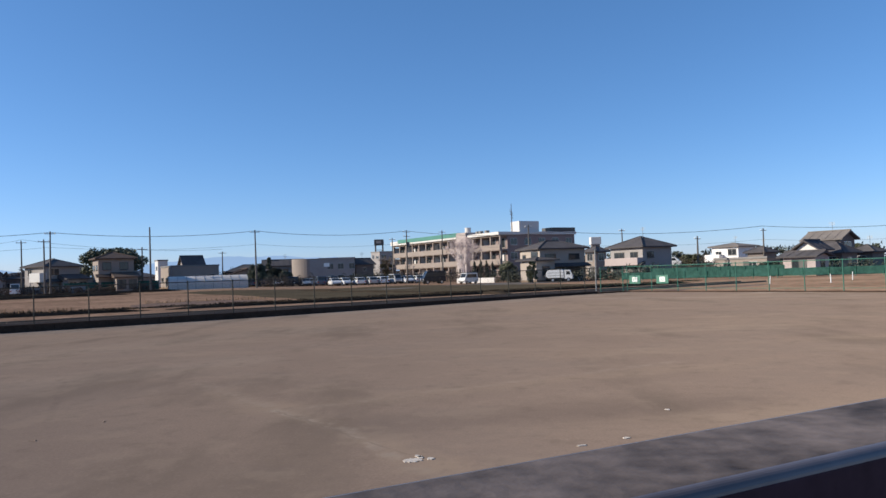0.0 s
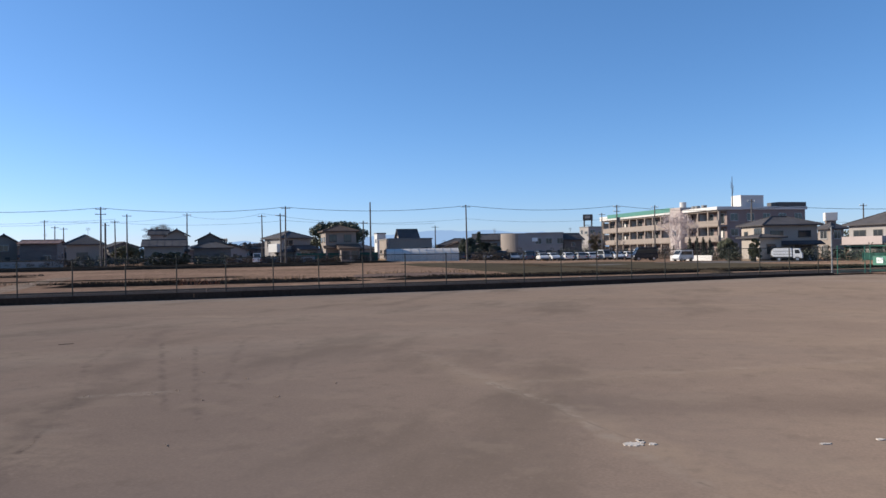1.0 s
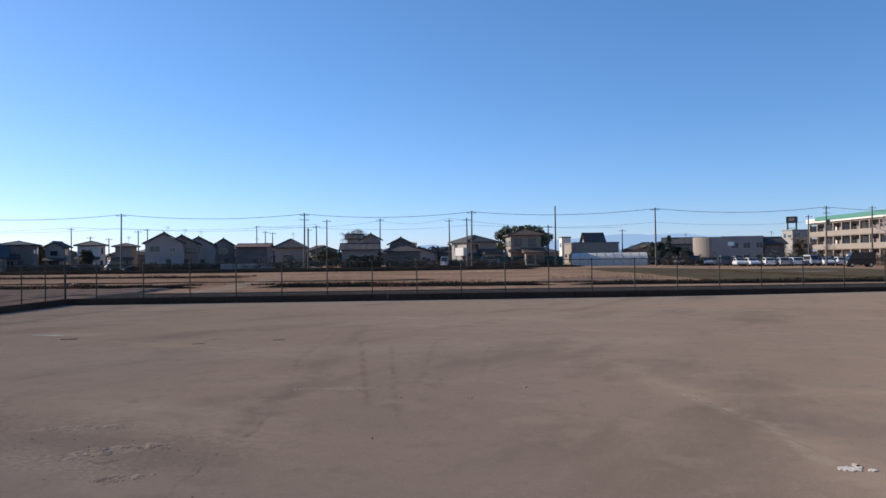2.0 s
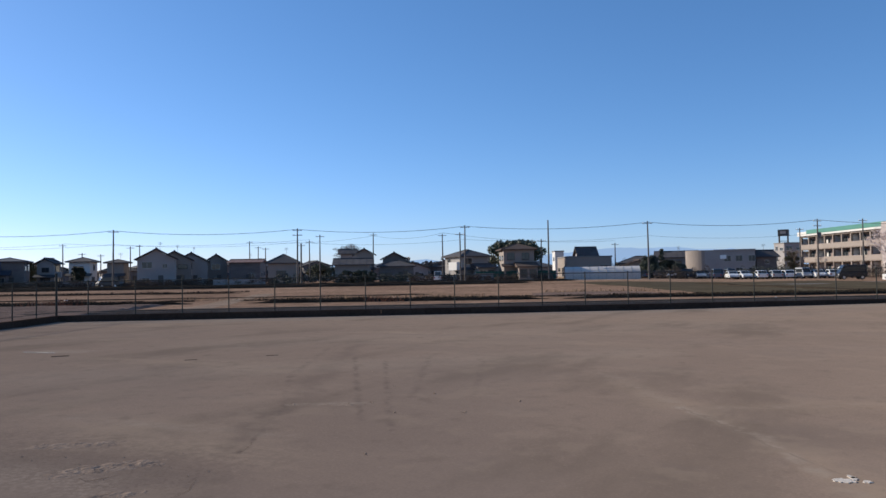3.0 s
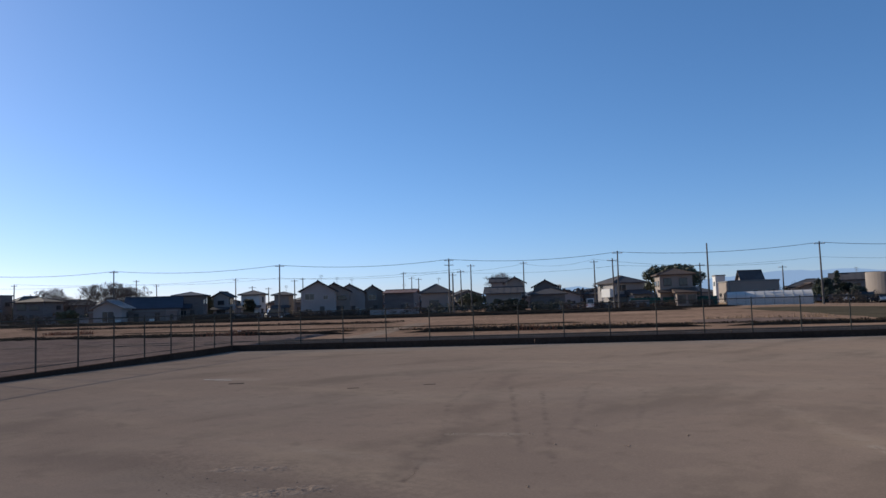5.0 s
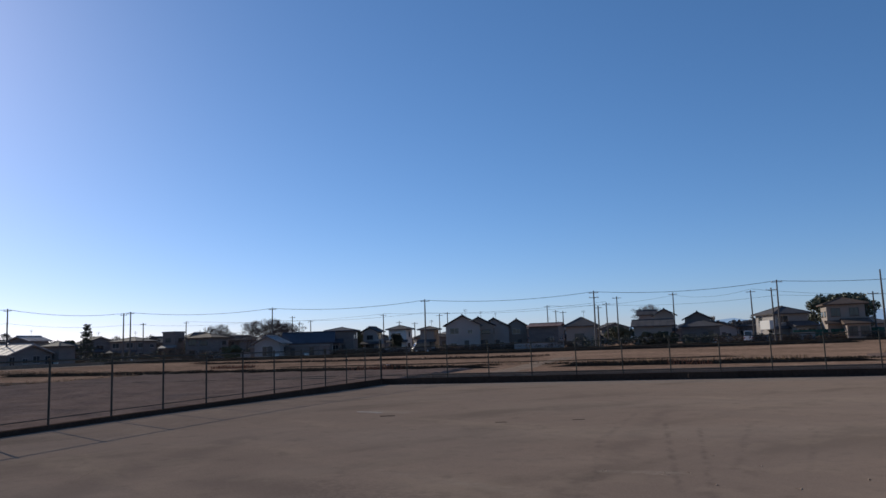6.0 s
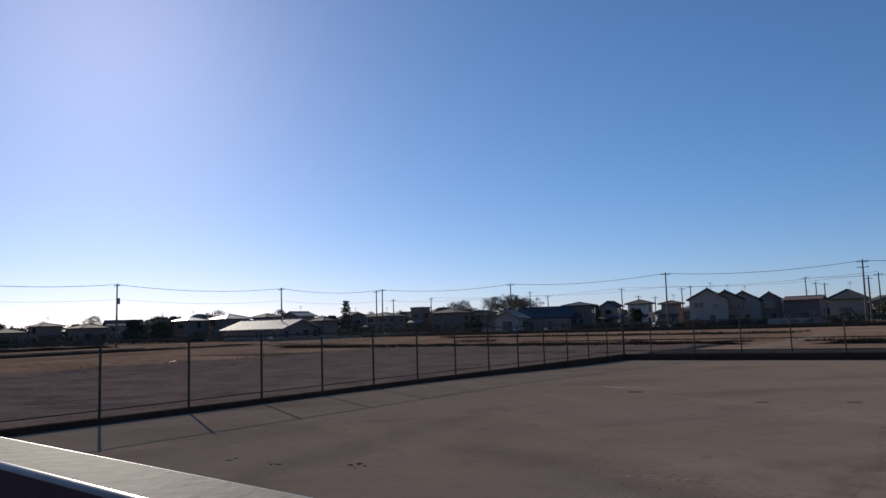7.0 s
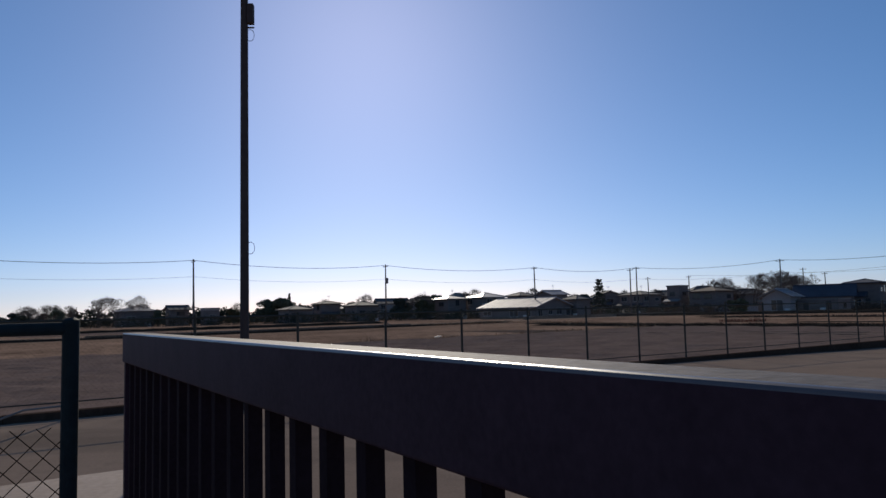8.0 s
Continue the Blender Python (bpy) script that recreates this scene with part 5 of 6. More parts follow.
def car(m, paint, van, label):
    root = empty("parked_car", m, label, "car", "parked cars")
    half = 0.74 if van else 0.84
    if van:
        low = [(-1.65, 0.3), (-1.68, 0.95), (1.55, 0.95), (1.68, 0.8), (1.68, 0.3)]
        cab = [(-1.62, 0.95), (-1.55, 1.85), (1.0, 1.85), (1.5, 0.95)]
        panes = [(-1.4, 1.05), (-1.36, 1.62), (0.85, 1.62), (1.2, 1.05)]
        r, xs = 0.28, (-1.05, 1.1)
    else:
        low = [(-2.05, 0.32), (-2.08, 0.86), (-1.0, 0.96), (0.9, 0.96), (1.85, 0.84), (2.05, 0.68), (2.05, 0.32)]
        cab = [(-1.8, 0.94), (-1.3, 1.44), (0.15, 1.47), (0.95, 0.95)]
        panes = [(-1.45, 0.99), (-1.16, 1.36), (0.1, 1.38), (0.68, 0.99)]
        r, xs = 0.31, (-1.3, 1.28)
    bm = bmesh.new()
    add_prism(bm, low, -half, half)
    part("body", bm, paint, root, bevel=0.05, smooth=False)
    bm = bmesh.new()
    add_prism(bm, cab, -half + 0.1, half - 0.1)
    part("cabin", bm, paint, root, bevel=0.05)
    for s in (-1, 1):
        bm = bmesh.new()
        y = s * (half - 0.1)
        add_prism(bm, panes, min(y, y + s * 0.008), max(y, y + s * 0.008))
        part("side_window", bm, WINDOW_GLASS, root)
        box_part("headlight", (low[-2][0] - 0.06, low[-2][0] + 0.02, s * half * 0.78 - 0.14, s * half * 0.78 + 0.14, 0.58, 0.72), LAMP_GLASS, root)
        box_part("tail_light", (low[0][0] - 0.05, low[0][0] + 0.02, s * half * 0.82 - 0.1, s * half * 0.82 + 0.1, 0.6, 0.82), TAIL_RED, root)
    for (x0, z0), (x1, z1), s in ((cab[2], cab[3], 1), (cab[0], cab[1], -1)):
        bm = bmesh.new()
        ins = half - 0.18
        nx, nz = (z0 - z1), (x1 - x0)
        ln = math.hypot(nx, nz)
        ox, oz = 0.012 * abs(nx) / ln * s, 0.012 * abs(nz) / ln
        pts = [(x0 + (x1 - x0) * k + ox, z0 + (z1 - z0) * k + oz) for k in (0.12, 0.9)]
        add_prism(bm, [pts[0], pts[1], (pts[1][0] - ox * 2, pts[1][1] - oz), (pts[0][0] - ox * 2, pts[0][1] - oz)], -ins, ins)
        part("windscreen", bm, WINDOW_GLASS, root)
    box_part("bumper", (low[-1][0] - 0.05, low[-1][0] + 0.05, -half + 0.05, half - 0.05, 0.3, 0.48), FRAME_DARK, root)
    wheels(root, xs, half, r)
    return root


protos = {}
rng = random.Random(17)
row = (Vector((-36.0, 137.0)), Vector((2.0, 143.0)))
for back, share in ((0.0, 0.50), (6.5, 0.95), (13.0, 0.8)):
    count = int(15 * share) if back else 9
    for q in range(count):
        f = q / 15 if back else 0.42 + 0.52 * q / count
        x = row[0].x + (row[1].x - row[0].x) * f + rng.uniform(-0.25, 0.25) - back * 0.1
        y = row[0].y + (row[1].y - row[0].y) * f + rng.uniform(-0.4, 0.4) + back
        key = (rng.choice((0, 0, 0, 0, 2)) if not back else rng.choice((0, 1, 1, 2, 3, 3)), rng.random() < 0.22)
        m = pose(x, y, field_z(x, y) + 0.02, 0, 0, rng.choice((114, 294)) + rng.uniform(-6, 6))
        if key not in protos:
            protos[key] = car(m, PAINTS[key[0]], key[1], ("white", "black", "silver", "blue-grey")[key[0]] + (" small van" if key[1] else " hatchback car") + " parked in a row")
        else:
            copy_thing(protos[key], m)
car(pose(3.9, 112.0, field_z(3.9, 112) + 0.02, 0, 0, 225) @ Matrix.Scale(0.88, 4), PAINTS[0], True, "small white van standing on the lane")
car(pose(-1.5, 124.0, field_z(-1.5, 124) + 0.02, 0, 0, 200) @ Matrix.Scale(1.15, 4), PAINTS[1], True, "large black van standing beside the parked cars")
car(pose(-113, 84.5, field_z(-113, 84.5) + 0.02, 0, 0, 250), PAINTS[1], True, "black van by a field path")
car(pose(-67.5, 119, field_z(-66, 116) + 0.02, 0, 0, 119), PAINTS[0], True, "white van beside the lane")
car(pose(33.5, 112, 1.3, 0, 0, 160), PAINTS[0], False, "white car on a raised lot")
mound = bmesh.new()
add_box(mound, 28, 41, 109, 116, -0.2, 1.31)
tagged(part("raised_lot", mound, CONCRETE, bevel=0.1), "low concrete-edged raised parking lot", "terrace", kind="structure")

# refuse truck on the lane
truck = empty("refuse_truck", pose(16.0, 102.2, field_z(16, 102), 0, 0, -15) @ Matrix.Scale(0.82, 4), "white refuse truck with a rounded rear body", "truck")
bm = bmesh.new()
add_prism(bm, [(-1.9, 0.7), (-2.2, 1.0), (-2.22, 1.5), (-1.95, 1.9), (-1.5, 2.1), (0.35, 2.1), (0.7, 1.9), (0.75, 0.7)], -0.85, 0.85)
part("body", bm, PAINTS[0], truck, bevel=0.06)
bm = bmesh.new()
add_prism(bm, [(0.85, 0.5), (0.85, 1.95), (1.75, 1.95), (2.1, 1.2), (2.15, 0.5)], -0.82, 0.82)
cab = part("cab", bm, PAINTS[0], truck, bevel=0.05)
bm = bmesh.new()
add_prism(bm, [(1.8, 1.85), (2.08, 1.25), (2.11, 1.25), (1.83, 1.86)], -0.7, 0.7)
part("windscreen", bm, WINDOW_GLASS, truck)
for s in (-1, 1):
    y = s * 0.82
    bm = bmesh.new()
    add_prism(bm, [(1.1, 1.2), (1.1, 1.75), (1.65, 1.75), (1.85, 1.2)], min(y, y + s * 0.01), max(y, y + s * 0.01))
    part("side_window", bm, WINDOW_GLASS, truck)
box_part("hopper", (-2.3, -1.85, -0.8, 0.8, 0.62, 1.25), FRAME_DARK, truck, "dark loading hopper at the rear", bevel=0.03)
box_part("cab_gap", (0.70, 0.90, -0.7, 0.7, 0.6, 1.75), FRAME_DARK, truck)
for z in (1.05, 1.5):
    box_part("side_rib", (-1.9, 0.7, -0.875, -0.85, z, z + 0.06), METAL_GREY, truck)
box_part("chassis", (-1.9, 2.0, -0.6, 0.6, 0.45, 0.7), FRAME_DARK, truck)
wheels(truck, (-1.1, 1.45), 0.84, 0.36)
# long white wall by the lane
wl = bmesh.new()
add_box(wl, -4.2, 4.2, -0.09, 0.09, 0, 0.8)
ob = part("boundary_wall", wl, STUCCO_WHITE, bevel=0.02)
ob.matrix_world = pose(5.2, 118.4, field_z(5, 118) - 0.02, 0, 0, -48)
tagged(ob, "low cream boundary wall beside the lane", "wall", kind="structure")


# ---- trees ----
def leaf_cloud(bm, centre, rad, count, size, rng):
    for _ in range(count):
        while True:
            p = Vector((rng.uniform(-1, 1), rng.uniform(-1, 1), rng.uniform(-1, 1)))
            if 0.25 < p.length < 1:
                break
        c = Vector(centre) + Vector((p.x * rad[0], p.y * rad[1], p.z * rad[2]))
        a = Vector((rng.uniform(-1, 1), rng.uniform(-1, 1), rng.uniform(-1, 1))).normalized()
        b = a.orthogonal().normalized()
        s = size * rng.uniform(0.6, 1.4)
        bm.faces.new([bm.verts.new(c + v) for v in (a * s, b * s * 0.6, -a * s, -b * s * 0.6)])


def leafy(name, x, y, high, rad, mat, label, clumps, trunk_share=0.25):
    rng = random.Random(int(x * 11 + y * 5))
    high += sink(x, y)
    root = empty(name, pose(x, y, field_z(x, y) - 0.1, 0, 0, rng.uniform(0, 360)), label, "tree")
    bm = bmesh.new()
    add_tube(bm, (0, 0, 0), (0.05, 0, high * 0.55), 0.05 * high ** 0.7 + 0.03, 0.04 * high ** 0.5, 8)
    for k in range(5):
        an = k * 1.3
        add_tube(bm, (0, 0, high * (0.25 + 0.06 * k)), (rad * 0.6 * math.cos(an), rad * 0.6 * math.sin(an), high * (0.5 + 0.08 * k)), 0.05, 0.02, 5)
    part("trunk", bm, BARK, root)
    bm = bmesh.new()
    mid = high * (trunk_share + (1 - trunk_share) / 2)
    for k in range(clumps):
        an, q = rng.uniform(0, math.tau), math.sqrt(rng.random())
        h = rng.uniform(-1, 1)
        w = math.sqrt(max(0.0, 1 - h * h * 0.75))
        c = (rad * 0.78 * q * w * math.cos(an), rad * 0.78 * q * w * math.sin(an), mid + h * high * (1 - trunk_share) * 0.40)
        s = rng.uniform(0.22, 0.36) * min(rad, high * 0.5)
        leaf_cloud(bm, c, (s, s, s * 0.8), 230, max(0.11, s * 0.19), rng)
    part("crown", bm, mat, root)
    return root


def broadleaf(x, y, high, rad, flat=1.0):
    return leafy("evergreen_tree" if flat == 1.0 else "hedge_bush", x, y, high, max(rad, 0.8), LEAF if (int(x) % 3) else LEAF_DARK, "dark evergreen tree with an uneven leafy crown" if flat == 1.0 else "low dark clipped garden shrubs", int(22 + rad * 9), 0.12 if flat == 1.0 else 0.02)


def cypress(x, y, high, rad):
    rng = random.Random(int(x * 100))
    root = empty("cypress_tree", pose(x, y, field_z(x, y) - 0.1), "slim column-shaped cypress tree", "tree", "row of cypresses")
    bm = bmesh.new()
    add_tube(bm, (0, 0, 0), (0, 0, high * 0.8), 0.07, 0.03, 6)
    part("trunk", bm, BARK, root)
    bm = bmesh.new()
    for k in range(16):
        z = high * (0.06 + 0.92 * k / 16)
        s = 0.45 * math.sin(math.pi * min(1, (k + 3) / 18)) ** 0.6
        leaf_cloud(bm, (rng.uniform(-0.05, 0.05), rng.uniform(-0.05, 0.05), z), (s, s, 0.3), 50, 0.10, rng)
    part("crown", bm, LEAF_DARK, root)


def conifer(x, y, high, rad):
    rng = random.Random(int(x * 3 + y))
    root = empty("conifer_tree", pose(x, y, field_z(x, y) - 0.1), "tall dark ragged conifer", "tree")
    bm = bmesh.new()
    add_tube(bm, (0, 0, 0), (0, 0, high), 0.16, 0.03, 8)
    part("trunk", bm, BARK, root)
    bm = bmesh.new()
    for k in range(46):
        z = high * (0.22 + 0.75 * k / 46)
        reach = rad * (1.05 - 0.75 * k / 46) * rng.uniform(0.5, 1.1)
        an = k * 2.4
        leaf_cloud(bm, (reach * 0.6 * math.cos(an), reach * 0.6 * math.sin(an), z + rng.uniform(-0.2, 0.2)), (reach * 0.45 + 0.1, reach * 0.45 + 0.1, 0.22), 45, 0.13, rng)
    part("crown", bm, LEAF_DARK, root)


def bare_tree(x, y, high, rad, mat=BARK):
    rng = random.Random(int(x * 5 + y * 3))
    root = empty("bare_tree", pose(x, y, field_z(x, y) - 0.1), "leafless winter tree with fine twigs", "tree")
    trunk, twigs = bmesh.new(), bmesh.new()

    def grow(p, way, length, r, depth):
        q = p + way * length
        add_tube(trunk if depth > 2 else twigs, p, q, r, r * 0.65, 5 if depth > 2 else 3, False)
        if depth == 0:
            return
        for _ in range(3 if depth > 1 else 6):
            turn = Vector((rng.uniform(-1, 1), rng.uniform(-1, 1), rng.uniform(-0.25, 0.8)))
            grow(q, (way * 0.75 + turn * 0.75).normalized(), length * rng.uniform(0.6, 0.8), max(r * 0.55, 0.016), depth - 1)

    for k in range(3 if rad > 2.5 else 1):
        off = Vector((rng.uniform(-0.5, 0.5) * rad, rng.uniform(-0.5, 0.5) * rad, 0)) if rad > 2.5 else Vector()
        grow(off, Vector((rng.uniform(-0.1, 0.1), rng.uniform(-0.1, 0.1), 1)).normalized(), high * 0.33, 0.05 + high * 0.014, 5)
    if rad > 2.0:
        # fine outer twigs fill a rounded head
        for _ in range(int(650 * rad)):
            an, h = rng.uniform(0, math.tau), rng.uniform(-1, 1)
            q = rng.random() ** 0.4 * math.sqrt(1 - h * h) * (0.85 + 0.2 * math.sin(3 * an + high))
            c = Vector((rad * q * math.cos(an), rad * q * math.sin(an), high * (0.60 + 0.36 * h)))
            way = (c - Vector((0, 0, high * 0.35))).normalized() + Vector((rng.uniform(-0.5, 0.5), rng.uniform(-0.5, 0.5), rng.uniform(-0.2, 0.5)))
            add_tube(twigs, c, c + way * rng.uniform(0.25, 0.6), 0.014, 0.006, 3, False)
    part("trunk", trunk, mat, root)
    tagged(part("twig_crown", twigs, mat, root), kind="stuff")


broadleaf(-64.2, 146.9, 8.5, 7.6)
bare_tree(-103.0, 141.5, 8.6, 3.6)
broadleaf(-35.8, 145.7, 3.3, 2.4)
broadleaf(-41.4, 180.3, 7.1, 1.4)
broadleaf(-30.5, 146.9, 2.9, 1.6)
broadleaf(-118.4, 148.6, 4.5, 3.8)
broadleaf(-81.7, 113.7, 2.5, 5.2, 0.6)
broadleaf(-123.0, 85.9, 3.9, 1.6)
bare_tree(-154.6, 70.9, 7.9, 3.6)
bare_tree(-151.7, 73.5, 8.2, 3.8)
bare_tree(-155.5, 76.4, 7.4, 3.2)
bare_tree(-160.7, 81.2, 7.7, 5.0)
bare_tree(-159.4, 64.9, 7.3, 3.0)
conifer(-142.2, 33.6, 7.2, 1.9)
broadleaf(-165.1, -4.5, 4.9, 2.5)
bare_tree(-165.1, -0.1, 5.5, 2.7)
broadleaf(-160.1, 0.3, 4.2, 2.3)
broadleaf(-130.8, 55.3, 2.6, 2.5, 0.7)
bare_tree(-176.2, -72.3, 6.9, 3.7)
bare_tree(-188.2, -68.8, 5.5, 3.0)
broadleaf(-170.5, -58.8, 4.0, 1.4)
bare_tree(-189.2, -92.1, 5.7, 3.1)
broadleaf(-168.5, -88.9, 3.9, 3.1)
bare_tree(-209.4, -96.2, 5.9, 2.4)
broadleaf(-182.3, -33.7, 6.2, 4.3)
broadleaf(-175.1, -43.3, 3.8, 2.1)
broadleaf(-189.5, -17.1, 5.0, 2.1)
conifer(-187.5, -32.6, 7.3, 0.8)
cypress(5.5, 127.9, 3.8, 0.4)
cypress(6.6, 127.9, 3.9, 0.4)
cypress(7.6, 127.8, 3.9, 0.4)
cypress(8.6, 127.8, 3.6, 0.3)
broadleaf(10.2, 117.6, 2.9, 1.5)
broadleaf(11.9, 99.3, 2.7, 0.7, 0.8)
bare_tree(4.9, 152.0, 9.0, 2.7, BLOSSOM)
broadleaf(-36.0, 147.0, 4.6, 2.0)
conifer(-39.6, 172.0, 6.6, 1.1)
broadleaf(-33.2, 150.0, 3.6, 2.2)
broadleaf(53.5, 161.4, 3.6, 3.4)
broadleaf(62.8, 113.9, 3.9, 1.2)
broadleaf(39.9, 91.8, 1.4, 1.9, 0.6)
broadleaf(-14.7, 199.5, 5.6, 2.0)
bare_tree(-12.9, 189.6, 7.3, 1.4)

rng = random.Random(11)
for k in range(30):
    az = 58 + 2.1 * k + rng.uniform(-0.8, 0.8)
    d = rng.uniform(172, 205)
    x, y = -math.sin(radians(az)) * d, math.cos(radians(az)) * d
    if k % 3 == 0:
        broadleaf(x, y, rng.uniform(4.2, 6.0), rng.uniform(1.8, 3.0))
    else:
        bare_tree(x, y, rng.uniform(4.8, 7.2), rng.uniform(1.6, 3.4))

# distant woods and rooftops on the skyline
def far_wood(name, centre, length, high, label, mat=LEAF_DARK):
    """A ragged row of far trees."""
    rng = random.Random(int(length * 7))
    bm = bmesh.new()
    a, b = centre
    n = int(length / 2.2)
    for k in range(n):
        x, y = a[0] + (b[0] - a[0]) * k / n, a[1] + (b[1] - a[1]) * k / n
        h = high * (0.55 + 0.45 * rng.random())
        for s in range(4):
            leaf_cloud(bm, (x + rng.uniform(-1, 1), y + rng.uniform(-1, 1), 0.3 + h * (s + 0.6) / 4.6), (1.7, 1.7, h * 0.2), 40, 0.55, rng)
    tagged(part(name, bm, mat), label, "woods", kind="stuff")


far_wood("bare_woods", ((-112, 168), (-84, 178)), 30, 6.4, "distant brown leafless thicket", BARK)
far_wood("far_woods", ((-190, 235), (-130, 270)), 70, 5.5, "distant row of dark trees")
far_wood("far_woods", ((-232, 40), (-205, 150)), 113, 6.0, "distant row of dark trees")
far_wood("far_woods", ((-225, -150), (-236, 40)), 190, 5.6, "distant row of dark trees")
far_wood("far_woods", ((-120, 268), (-30, 280)), 92, 5.0, "distant row of dark trees")
far_wood("far_woods", ((40, 220), (150, 180)), 118, 6.0, "distant row of dark trees")
far_wood("far_woods", ((-205, 150), (-190, 235)), 88, 5.0, "distant row of dark trees")


def hedge(a, b, high, deep, label="ragged dark hedge at the edge of the gardens", mat=LEAF_DARK):
    a, b = Vector(a), Vector(b)
    rng = random.Random(int(a.x * 3 + b.y))
    bm = bmesh.new()
    n = max(2, int((b - a).length / 0.9))
    for k in range(n):
        p = a.lerp(b, (k + rng.random()) / n)
        h = high * rng.uniform(0.55, 1.1)
        leaf_cloud(bm, (p.x, p.y, field_z(p.x, p.y) + h * 0.45), (0.8, deep, h * 0.55), 210, 0.105, rng)
    tagged(part("hedge", bm, mat), label, "hedge", kind="stuff")


TWIGS = material("brown_winter_shrub", (0.105, 0.082, 0.066), 0.9, grain=3, amount=0.4, bump=0, spec=0.1)
hedge((-150, 60), (-137, 75), 2.2, 0.8)
hedge((-128, 74), (-108, 90), 1.3, 0.7, "low brown leafless shrubs along garden fences", TWIGS)
hedge((-110, 96), (-96, 107), 1.4, 0.7, "low brown leafless shrubs along garden fences", TWIGS)
hedge((-96, 107), (-73, 121), 2.0, 0.9)
hedge((-70, 121), (-60, 122), 1.3, 0.6)
hedge((-40, 140), (-30, 146), 3.0, 1.2)
hedge((-62, 118), (-47, 122), 1.3, 0.7, "low brown leafless shrubs in front of the houses", TWIGS)
hedge((-72, 117), (-62, 119), 1.5, 0.7, "low brown leafless shrubs in front of the houses", TWIGS)
hedge((-52, 168), (-31, 178), 4.6, 1.6, "brown leafless shrubs and saplings among houses", TWIGS)
hedge((-33, 138), (-25, 147), 2.6, 1.2, "brown leafless shrubs and saplings among houses", TWIGS)
hedge((-17, 172), (-8, 176), 5.2, 1.4, "brown leafless shrubs and saplings among houses", TWIGS)
hedge((-1, 150), (9, 136), 2.2, 1.0, "brown leafless shrubs and saplings among houses", TWIGS)
hedge((28, 118), (46, 124), 3.4, 1.4, "brown leafless shrubs and saplings among houses", TWIGS)
hedge((-128, 70), (-118, 84), 1.5, 0.8, "low brown leafless shrubs in front of the houses", TWIGS)
hedge((-150, 45), (-141, 60), 2.3, 0.9, "low brown leafless shrubs in front of the houses", TWIGS)
hedge((-118, 88), (-105, 98), 1.2, 0.7, "low brown leafless shrubs in front of the houses", TWIGS)
hedge((-146, 12), (-150, 36), 1.6, 0.8, "low brown leafless shrubs in front of the houses", TWIGS)
hedge((-20, 150), (-8, 158), 2.6, 1.0)
hedge((-152, 8), (-158, 60), 2.4, 1.0)
hedge((-160, -18), (-152, 8), 2.6, 1.0)
hedge((-165, -75), (-160, -18), 2.2, 1.0)
hedge((-172, -110), (-165, -75), 2.8, 1.0)
hedge((9, 108), (24, 101), 1.9, 0.8)
hedge((24, 101), (36, 95), 2.4, 0.9)
hedge((45, 92), (58, 80), 2.0, 0.8)
hedge((7, 118), (14, 113), 2.4, 0.9)

# blue hills on the horizon, their distance haze painted as a faint blue glow
HAZE = bpy.data.materials.new("haze_glow_hills")
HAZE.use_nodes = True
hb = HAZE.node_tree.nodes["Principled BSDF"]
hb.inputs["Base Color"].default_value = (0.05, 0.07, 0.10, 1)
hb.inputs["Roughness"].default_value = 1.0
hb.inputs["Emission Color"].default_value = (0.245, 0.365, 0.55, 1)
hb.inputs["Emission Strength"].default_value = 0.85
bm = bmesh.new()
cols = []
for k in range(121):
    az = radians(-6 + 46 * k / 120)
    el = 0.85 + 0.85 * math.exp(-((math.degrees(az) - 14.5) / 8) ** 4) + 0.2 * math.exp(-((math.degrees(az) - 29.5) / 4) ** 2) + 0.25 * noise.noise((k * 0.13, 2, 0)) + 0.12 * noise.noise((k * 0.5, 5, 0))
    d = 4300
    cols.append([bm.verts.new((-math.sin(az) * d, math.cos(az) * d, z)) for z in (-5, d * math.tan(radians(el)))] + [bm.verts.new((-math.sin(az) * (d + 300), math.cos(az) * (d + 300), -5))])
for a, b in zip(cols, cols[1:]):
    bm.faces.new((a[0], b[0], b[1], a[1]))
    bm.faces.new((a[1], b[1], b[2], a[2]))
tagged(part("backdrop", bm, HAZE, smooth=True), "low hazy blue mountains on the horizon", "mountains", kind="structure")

# ---- small things on the yard ----
for x, y, w, h, an in ((-15.2, 10.2, 0.34, 0.11, 52), (-11.8, 10.72, 0.24, 0.035, 48), (-10.8, 11.98, 0.26, 0.025, 50)):
    box = bmesh.new()
    add_box(box, -w / 2, w / 2, -h / 2, h / 2, -0.02, 0.006)
    ob = part("drain_grate", box, CRACK_FILL, bevel=0.003)
    ob.matrix_world = pose(x, y, lot_z(-14, 15) + 0.002, 0, 0, an)
    tagged(ob, "narrow dark drain slot in the paving", "drain grate")


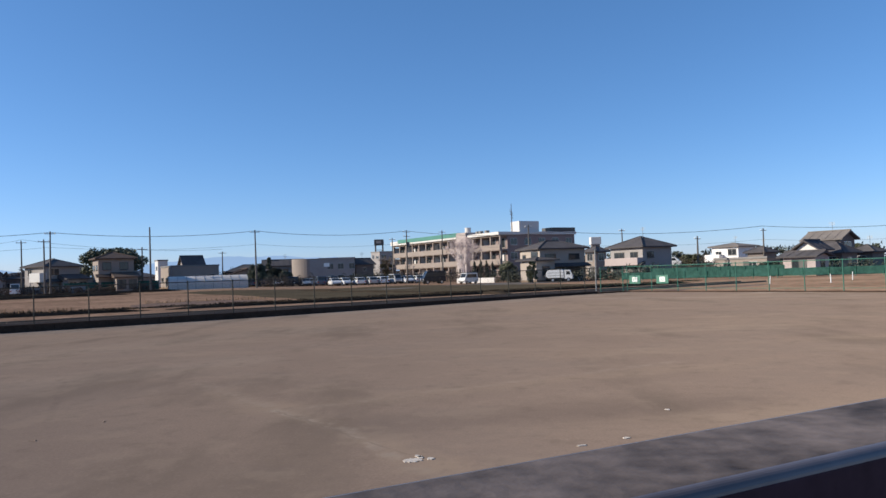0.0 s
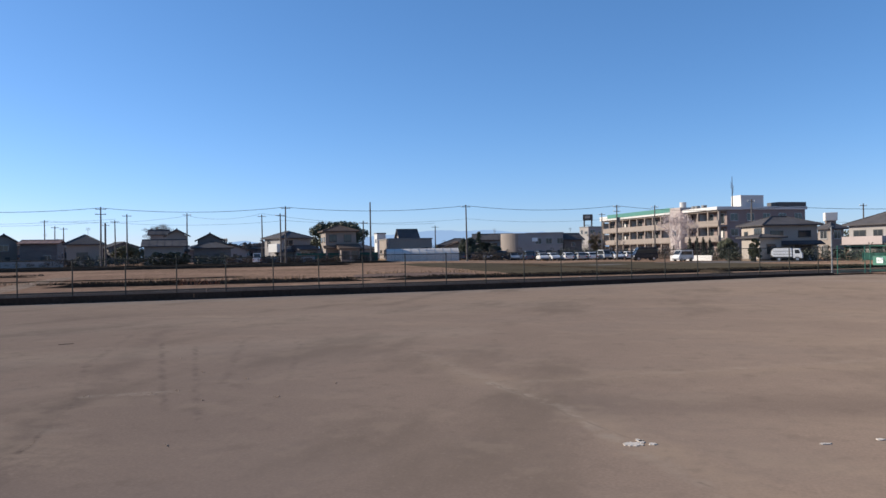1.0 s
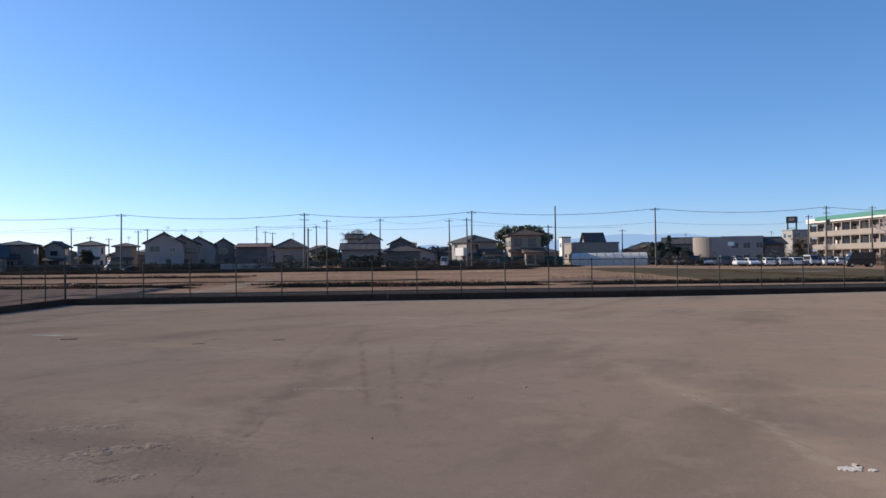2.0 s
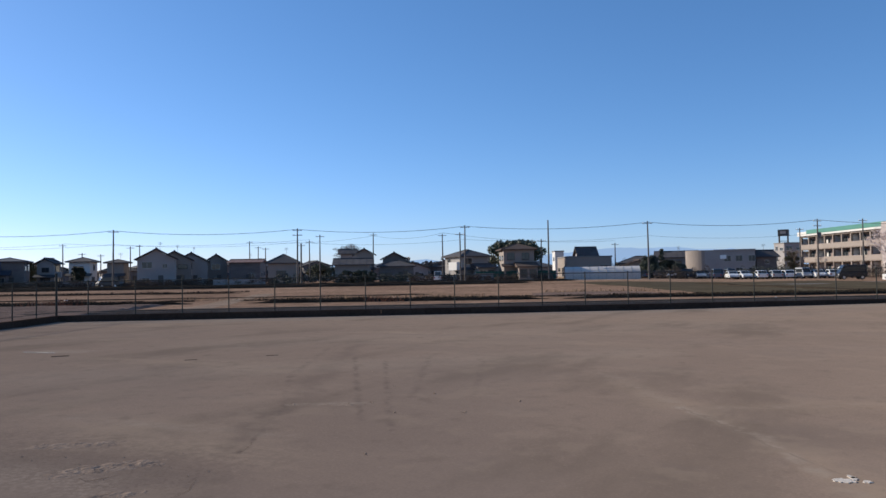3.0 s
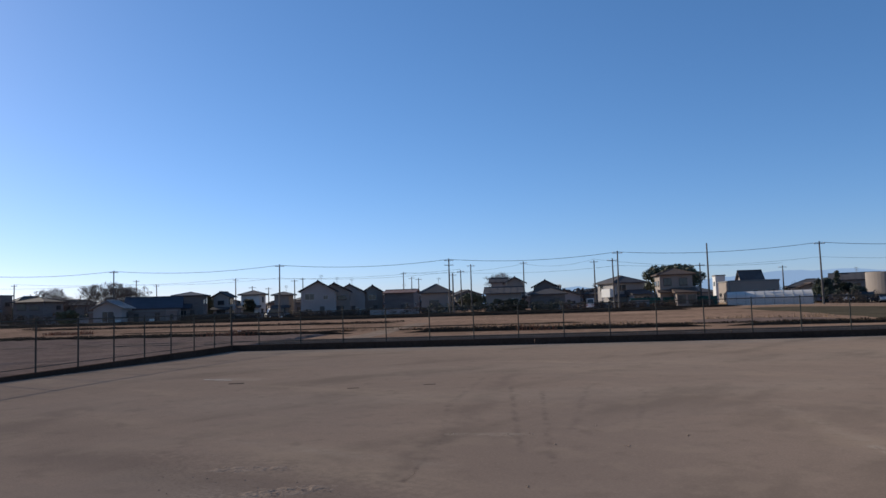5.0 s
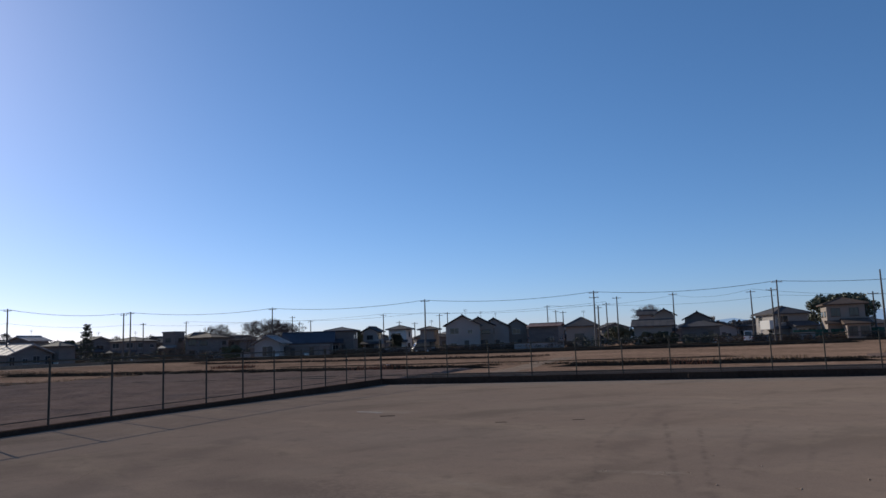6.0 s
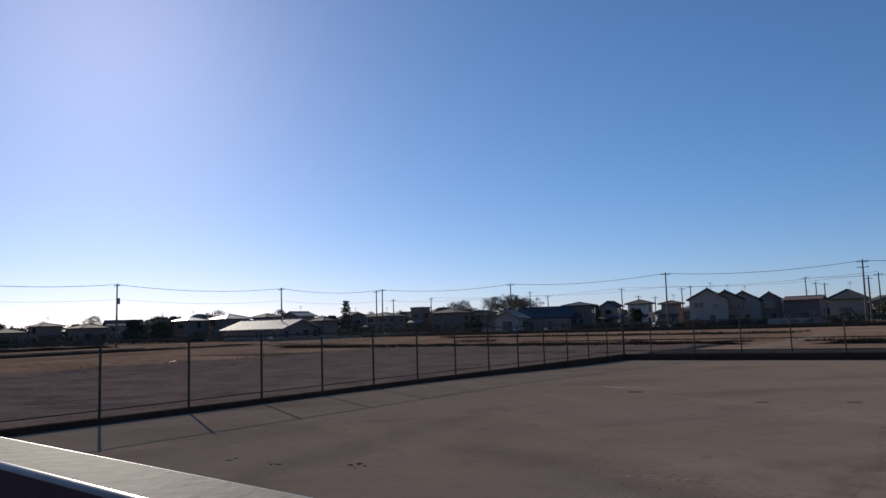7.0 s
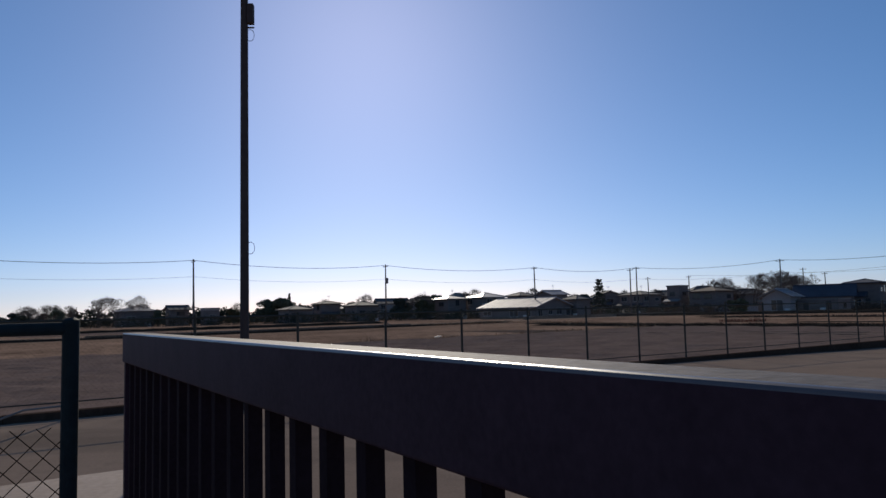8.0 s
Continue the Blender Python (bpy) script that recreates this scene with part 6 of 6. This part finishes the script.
def crack(points, w, label="thin wandering crack in the paving"):
    """A shallow dark crack along a few turning points."""
    rng = random.Random(int(points[0][0] * 31))
    line = []
    for (x0, y0), (x1, y1) in zip(points, points[1:]):
        n = max(2, int(math.hypot(x1 - x0, y1 - y0) / 0.12))
        line += [(x0 + (x1 - x0) * k / n + rng.uniform(-0.04, 0.04), y0 + (y1 - y0) * k / n + rng.uniform(-0.04, 0.04)) for k in range(n)]
    bm = bmesh.new()
    rows = []
    for k, (x, y) in enumerate(line):
        t = w * 0.7 * rng.uniform(0.1, 1.3) * min(1.0, k / 3, (len(line) - 1 - k) / 3) + 0.001
        rows.append((bm.verts.new((x - t, y - t * 0.4, 0.004)), bm.verts.new((x + t, y + t * 0.4, 0.004))))
    for a, b in zip(rows, rows[1:]):
        bm.faces.new((a[0], a[1], b[1], b[0]))
    tagged(part("paving_crack", bm, CRACK_FILL), label, "crack", kind="stuff")


crack([(-4.5, 3.9), (-4.62, 4.13), (-4.85, 4.47)], 0.002)
crack([(-5.12, 5.18), (-5.25, 5.5), (-5.4, 5.71)], 0.006)
crack([(-5.75, 3.95), (-5.57, 3.96), (-5.46, 4.11), (-5.56, 4.31)], 0.009)
crack([(-5.9, 4.15), (-5.75, 4.3), (-5.6, 4.33)], 0.010)
crack([(-6.39, 7.27), (-6.5, 7.5)], 0.004)
crack([(-9.5, 3.2), (-11.0, 2.4), (-12.3, 3.0)], 0.003)



def chip(x, y, w, h, an, mat, name, label):
    rng = random.Random(int(x * 97 + y * 31))
    bm = bmesh.new()
    ring = [(w / 2 * rng.uniform(0.6, 1.1) * math.cos(k * math.tau / 14), h / 2 * rng.uniform(0.6, 1.1) * math.sin(k * math.tau / 14)) for k in range(14)]
    low = [bm.verts.new((px, py, -0.005)) for px, py in ring]
    top = [bm.verts.new((px * 0.96, py * 0.96, 0.0015)) for px, py in ring]
    for k in range(14):
        bm.faces.new((low[k], low[(k + 1) % 14], top[(k + 1) % 14], top[k]))
    bm.faces.new(top)
    ob = part(name, bm, mat)
    ob.matrix_world = pose(x, y, 0.003 + 0.002 * rng.random(), 0, 0, an)
    tagged(ob, label, "debris", kind="stuff")


CHALK = material("white_chalky_patch", (0.50, 0.44, 0.375), 0.9, grain=25, blotch=4, amount=0.25, bump=0.2)
rng = random.Random(8)
for k in range(9):
    chip(-0.13 + rng.gauss(0, 0.05), 6.55 + rng.gauss(0, 0.035), rng.uniform(0.05, 0.12), rng.uniform(0.06, 0.14), rng.uniform(0, 60), CHALK, "paint_patch", "flaking white paint patch on the paving")
for k in range(5):
    chip(-16.8 + 0.17 * k, 10.45 + 0.035 * k, rng.uniform(0.16, 0.28), rng.uniform(0.06, 0.10), 15, CHALK, "paint_patch", "faded white paint mark on the paving")
for x, y in ((1.8, 7.12), (2.58, 8.44), (1.34, 6.88)):
    chip(x, y, rng.uniform(0.08, 0.13), rng.uniform(0.05, 0.08), rng.uniform(0, 60), CHALK, "paint_patch", "small flaking white paint speck on the paving")
GRIT = material("yard_grit", (0.31, 0.235, 0.175), 0.95, spec=0.0, amount=0.3)
for k in range(28):
    rng = random.Random(k)
    chip(-5.9 + rng.gauss(0, 0.8), 4.1 + rng.gauss(0, 0.35), rng.uniform(0.008, 0.02), rng.uniform(0.006, 0.014), rng.uniform(0, 180), GRIT, "grit", "loose grit on the paving")


def broken_paving(x, y, turn, length, wide, high, label):
    """A crumbled stretch: an uneven crust of ridges and hollows on the paving."""
    bm = bmesh.new()
    cu, cv = int(length / 0.025), int(wide / 0.025)
    grid = []
    for i in range(cu + 1):
        row = []
        for j in range(cv + 1):
            px, py = (i / cu - 0.5) * length, (j / cv - 0.5) * wide
            edge = max(0.0, 1 - (2 * px / length) ** 2 - (2 * py / wide) ** 2 + 0.35 * noise.noise((px * 5, py * 5, x)))
            lump = abs(noise.noise((px * 7, py * 9, 1.3))) + 0.45 * abs(noise.noise((px * 22, py * 22, 4.0)))
            row.append(bm.verts.new((px, py, -0.010 + min(edge, 1.0) ** 0.5 * (0.009 + high * lump))))
        grid.append(row)
    for i in range(cu):
        for j in range(cv):
            bm.faces.new((grid[i][j], grid[i + 1][j], grid[i + 1][j + 1], grid[i][j + 1]))
    ob = part("broken_paving", bm, RUBBLY)
    ob.matrix_world = pose(x, y, 0, 0, 0, turn)
    tagged(ob, label, "paving", kind="stuff")


RUBBLY = material("crumbled_paving", (0.215, 0.157, 0.121), 0.95, grain=26, blotch=5, amount=0.25, bump=0.5, second=(0.265, 0.20, 0.152), spec=0.0)
broken_paving(-5.78, 4.34, 56, 1.25, 0.5, 0.020, "crumbled pale patch of broken paving")
broken_paving(-6.9, 4.75, 40, 1.5, 0.4, 0.014, "crumbled pale patch of broken paving")
broken_paving(-5.0, 3.75, 60, 0.7, 0.3, 0.016, "crumbled pale patch of broken paving")
broken_paving(-5.85, 7.72, 28, 0.9, 0.22, 0.012, "scuffed rough patch of paving")
rng = random.Random(3)
for k in range(14):
    x, y = rng.choice(((-10.6, 0.75), (-10.0, 1.2), (-9.3, 2.1)))
    x, y, w, an = x + rng.uniform(-0.16, 0.16), y + rng.uniform(-0.08, 0.08), rng.uniform(0.03, 0.10), rng.uniform(0, 180)
    chip(x, y, w, w * 0.5, an, CRACK_FILL, "dirt_clod", "dark dirt clods on the paving")
for x, y in ((-5.57, 8.04), (-4.94, 7.57), (-4.06, 5.72), (-5.81, 7.83), (-4.18, 7.94), (-6.44, 7.53), (-7.78, 10.67), (-7.34, 10.61), (-6.11, 9.39), (-5.2, 9.0), (-3.9, 8.9)):
    way = Vector((x, y)).normalized() * 0.10
    crack([(x - way.x, y - way.y), (x, y), (x + way.x, y + way.y)], 0.008, "short dark tyre scuff on the paving")
    chip(x + 0.02, y - 0.01, 0.016, 0.09, math.degrees(math.atan2(y, x)) - 90, GRIT, "scrape_mark", "short pale scrape on the paving")
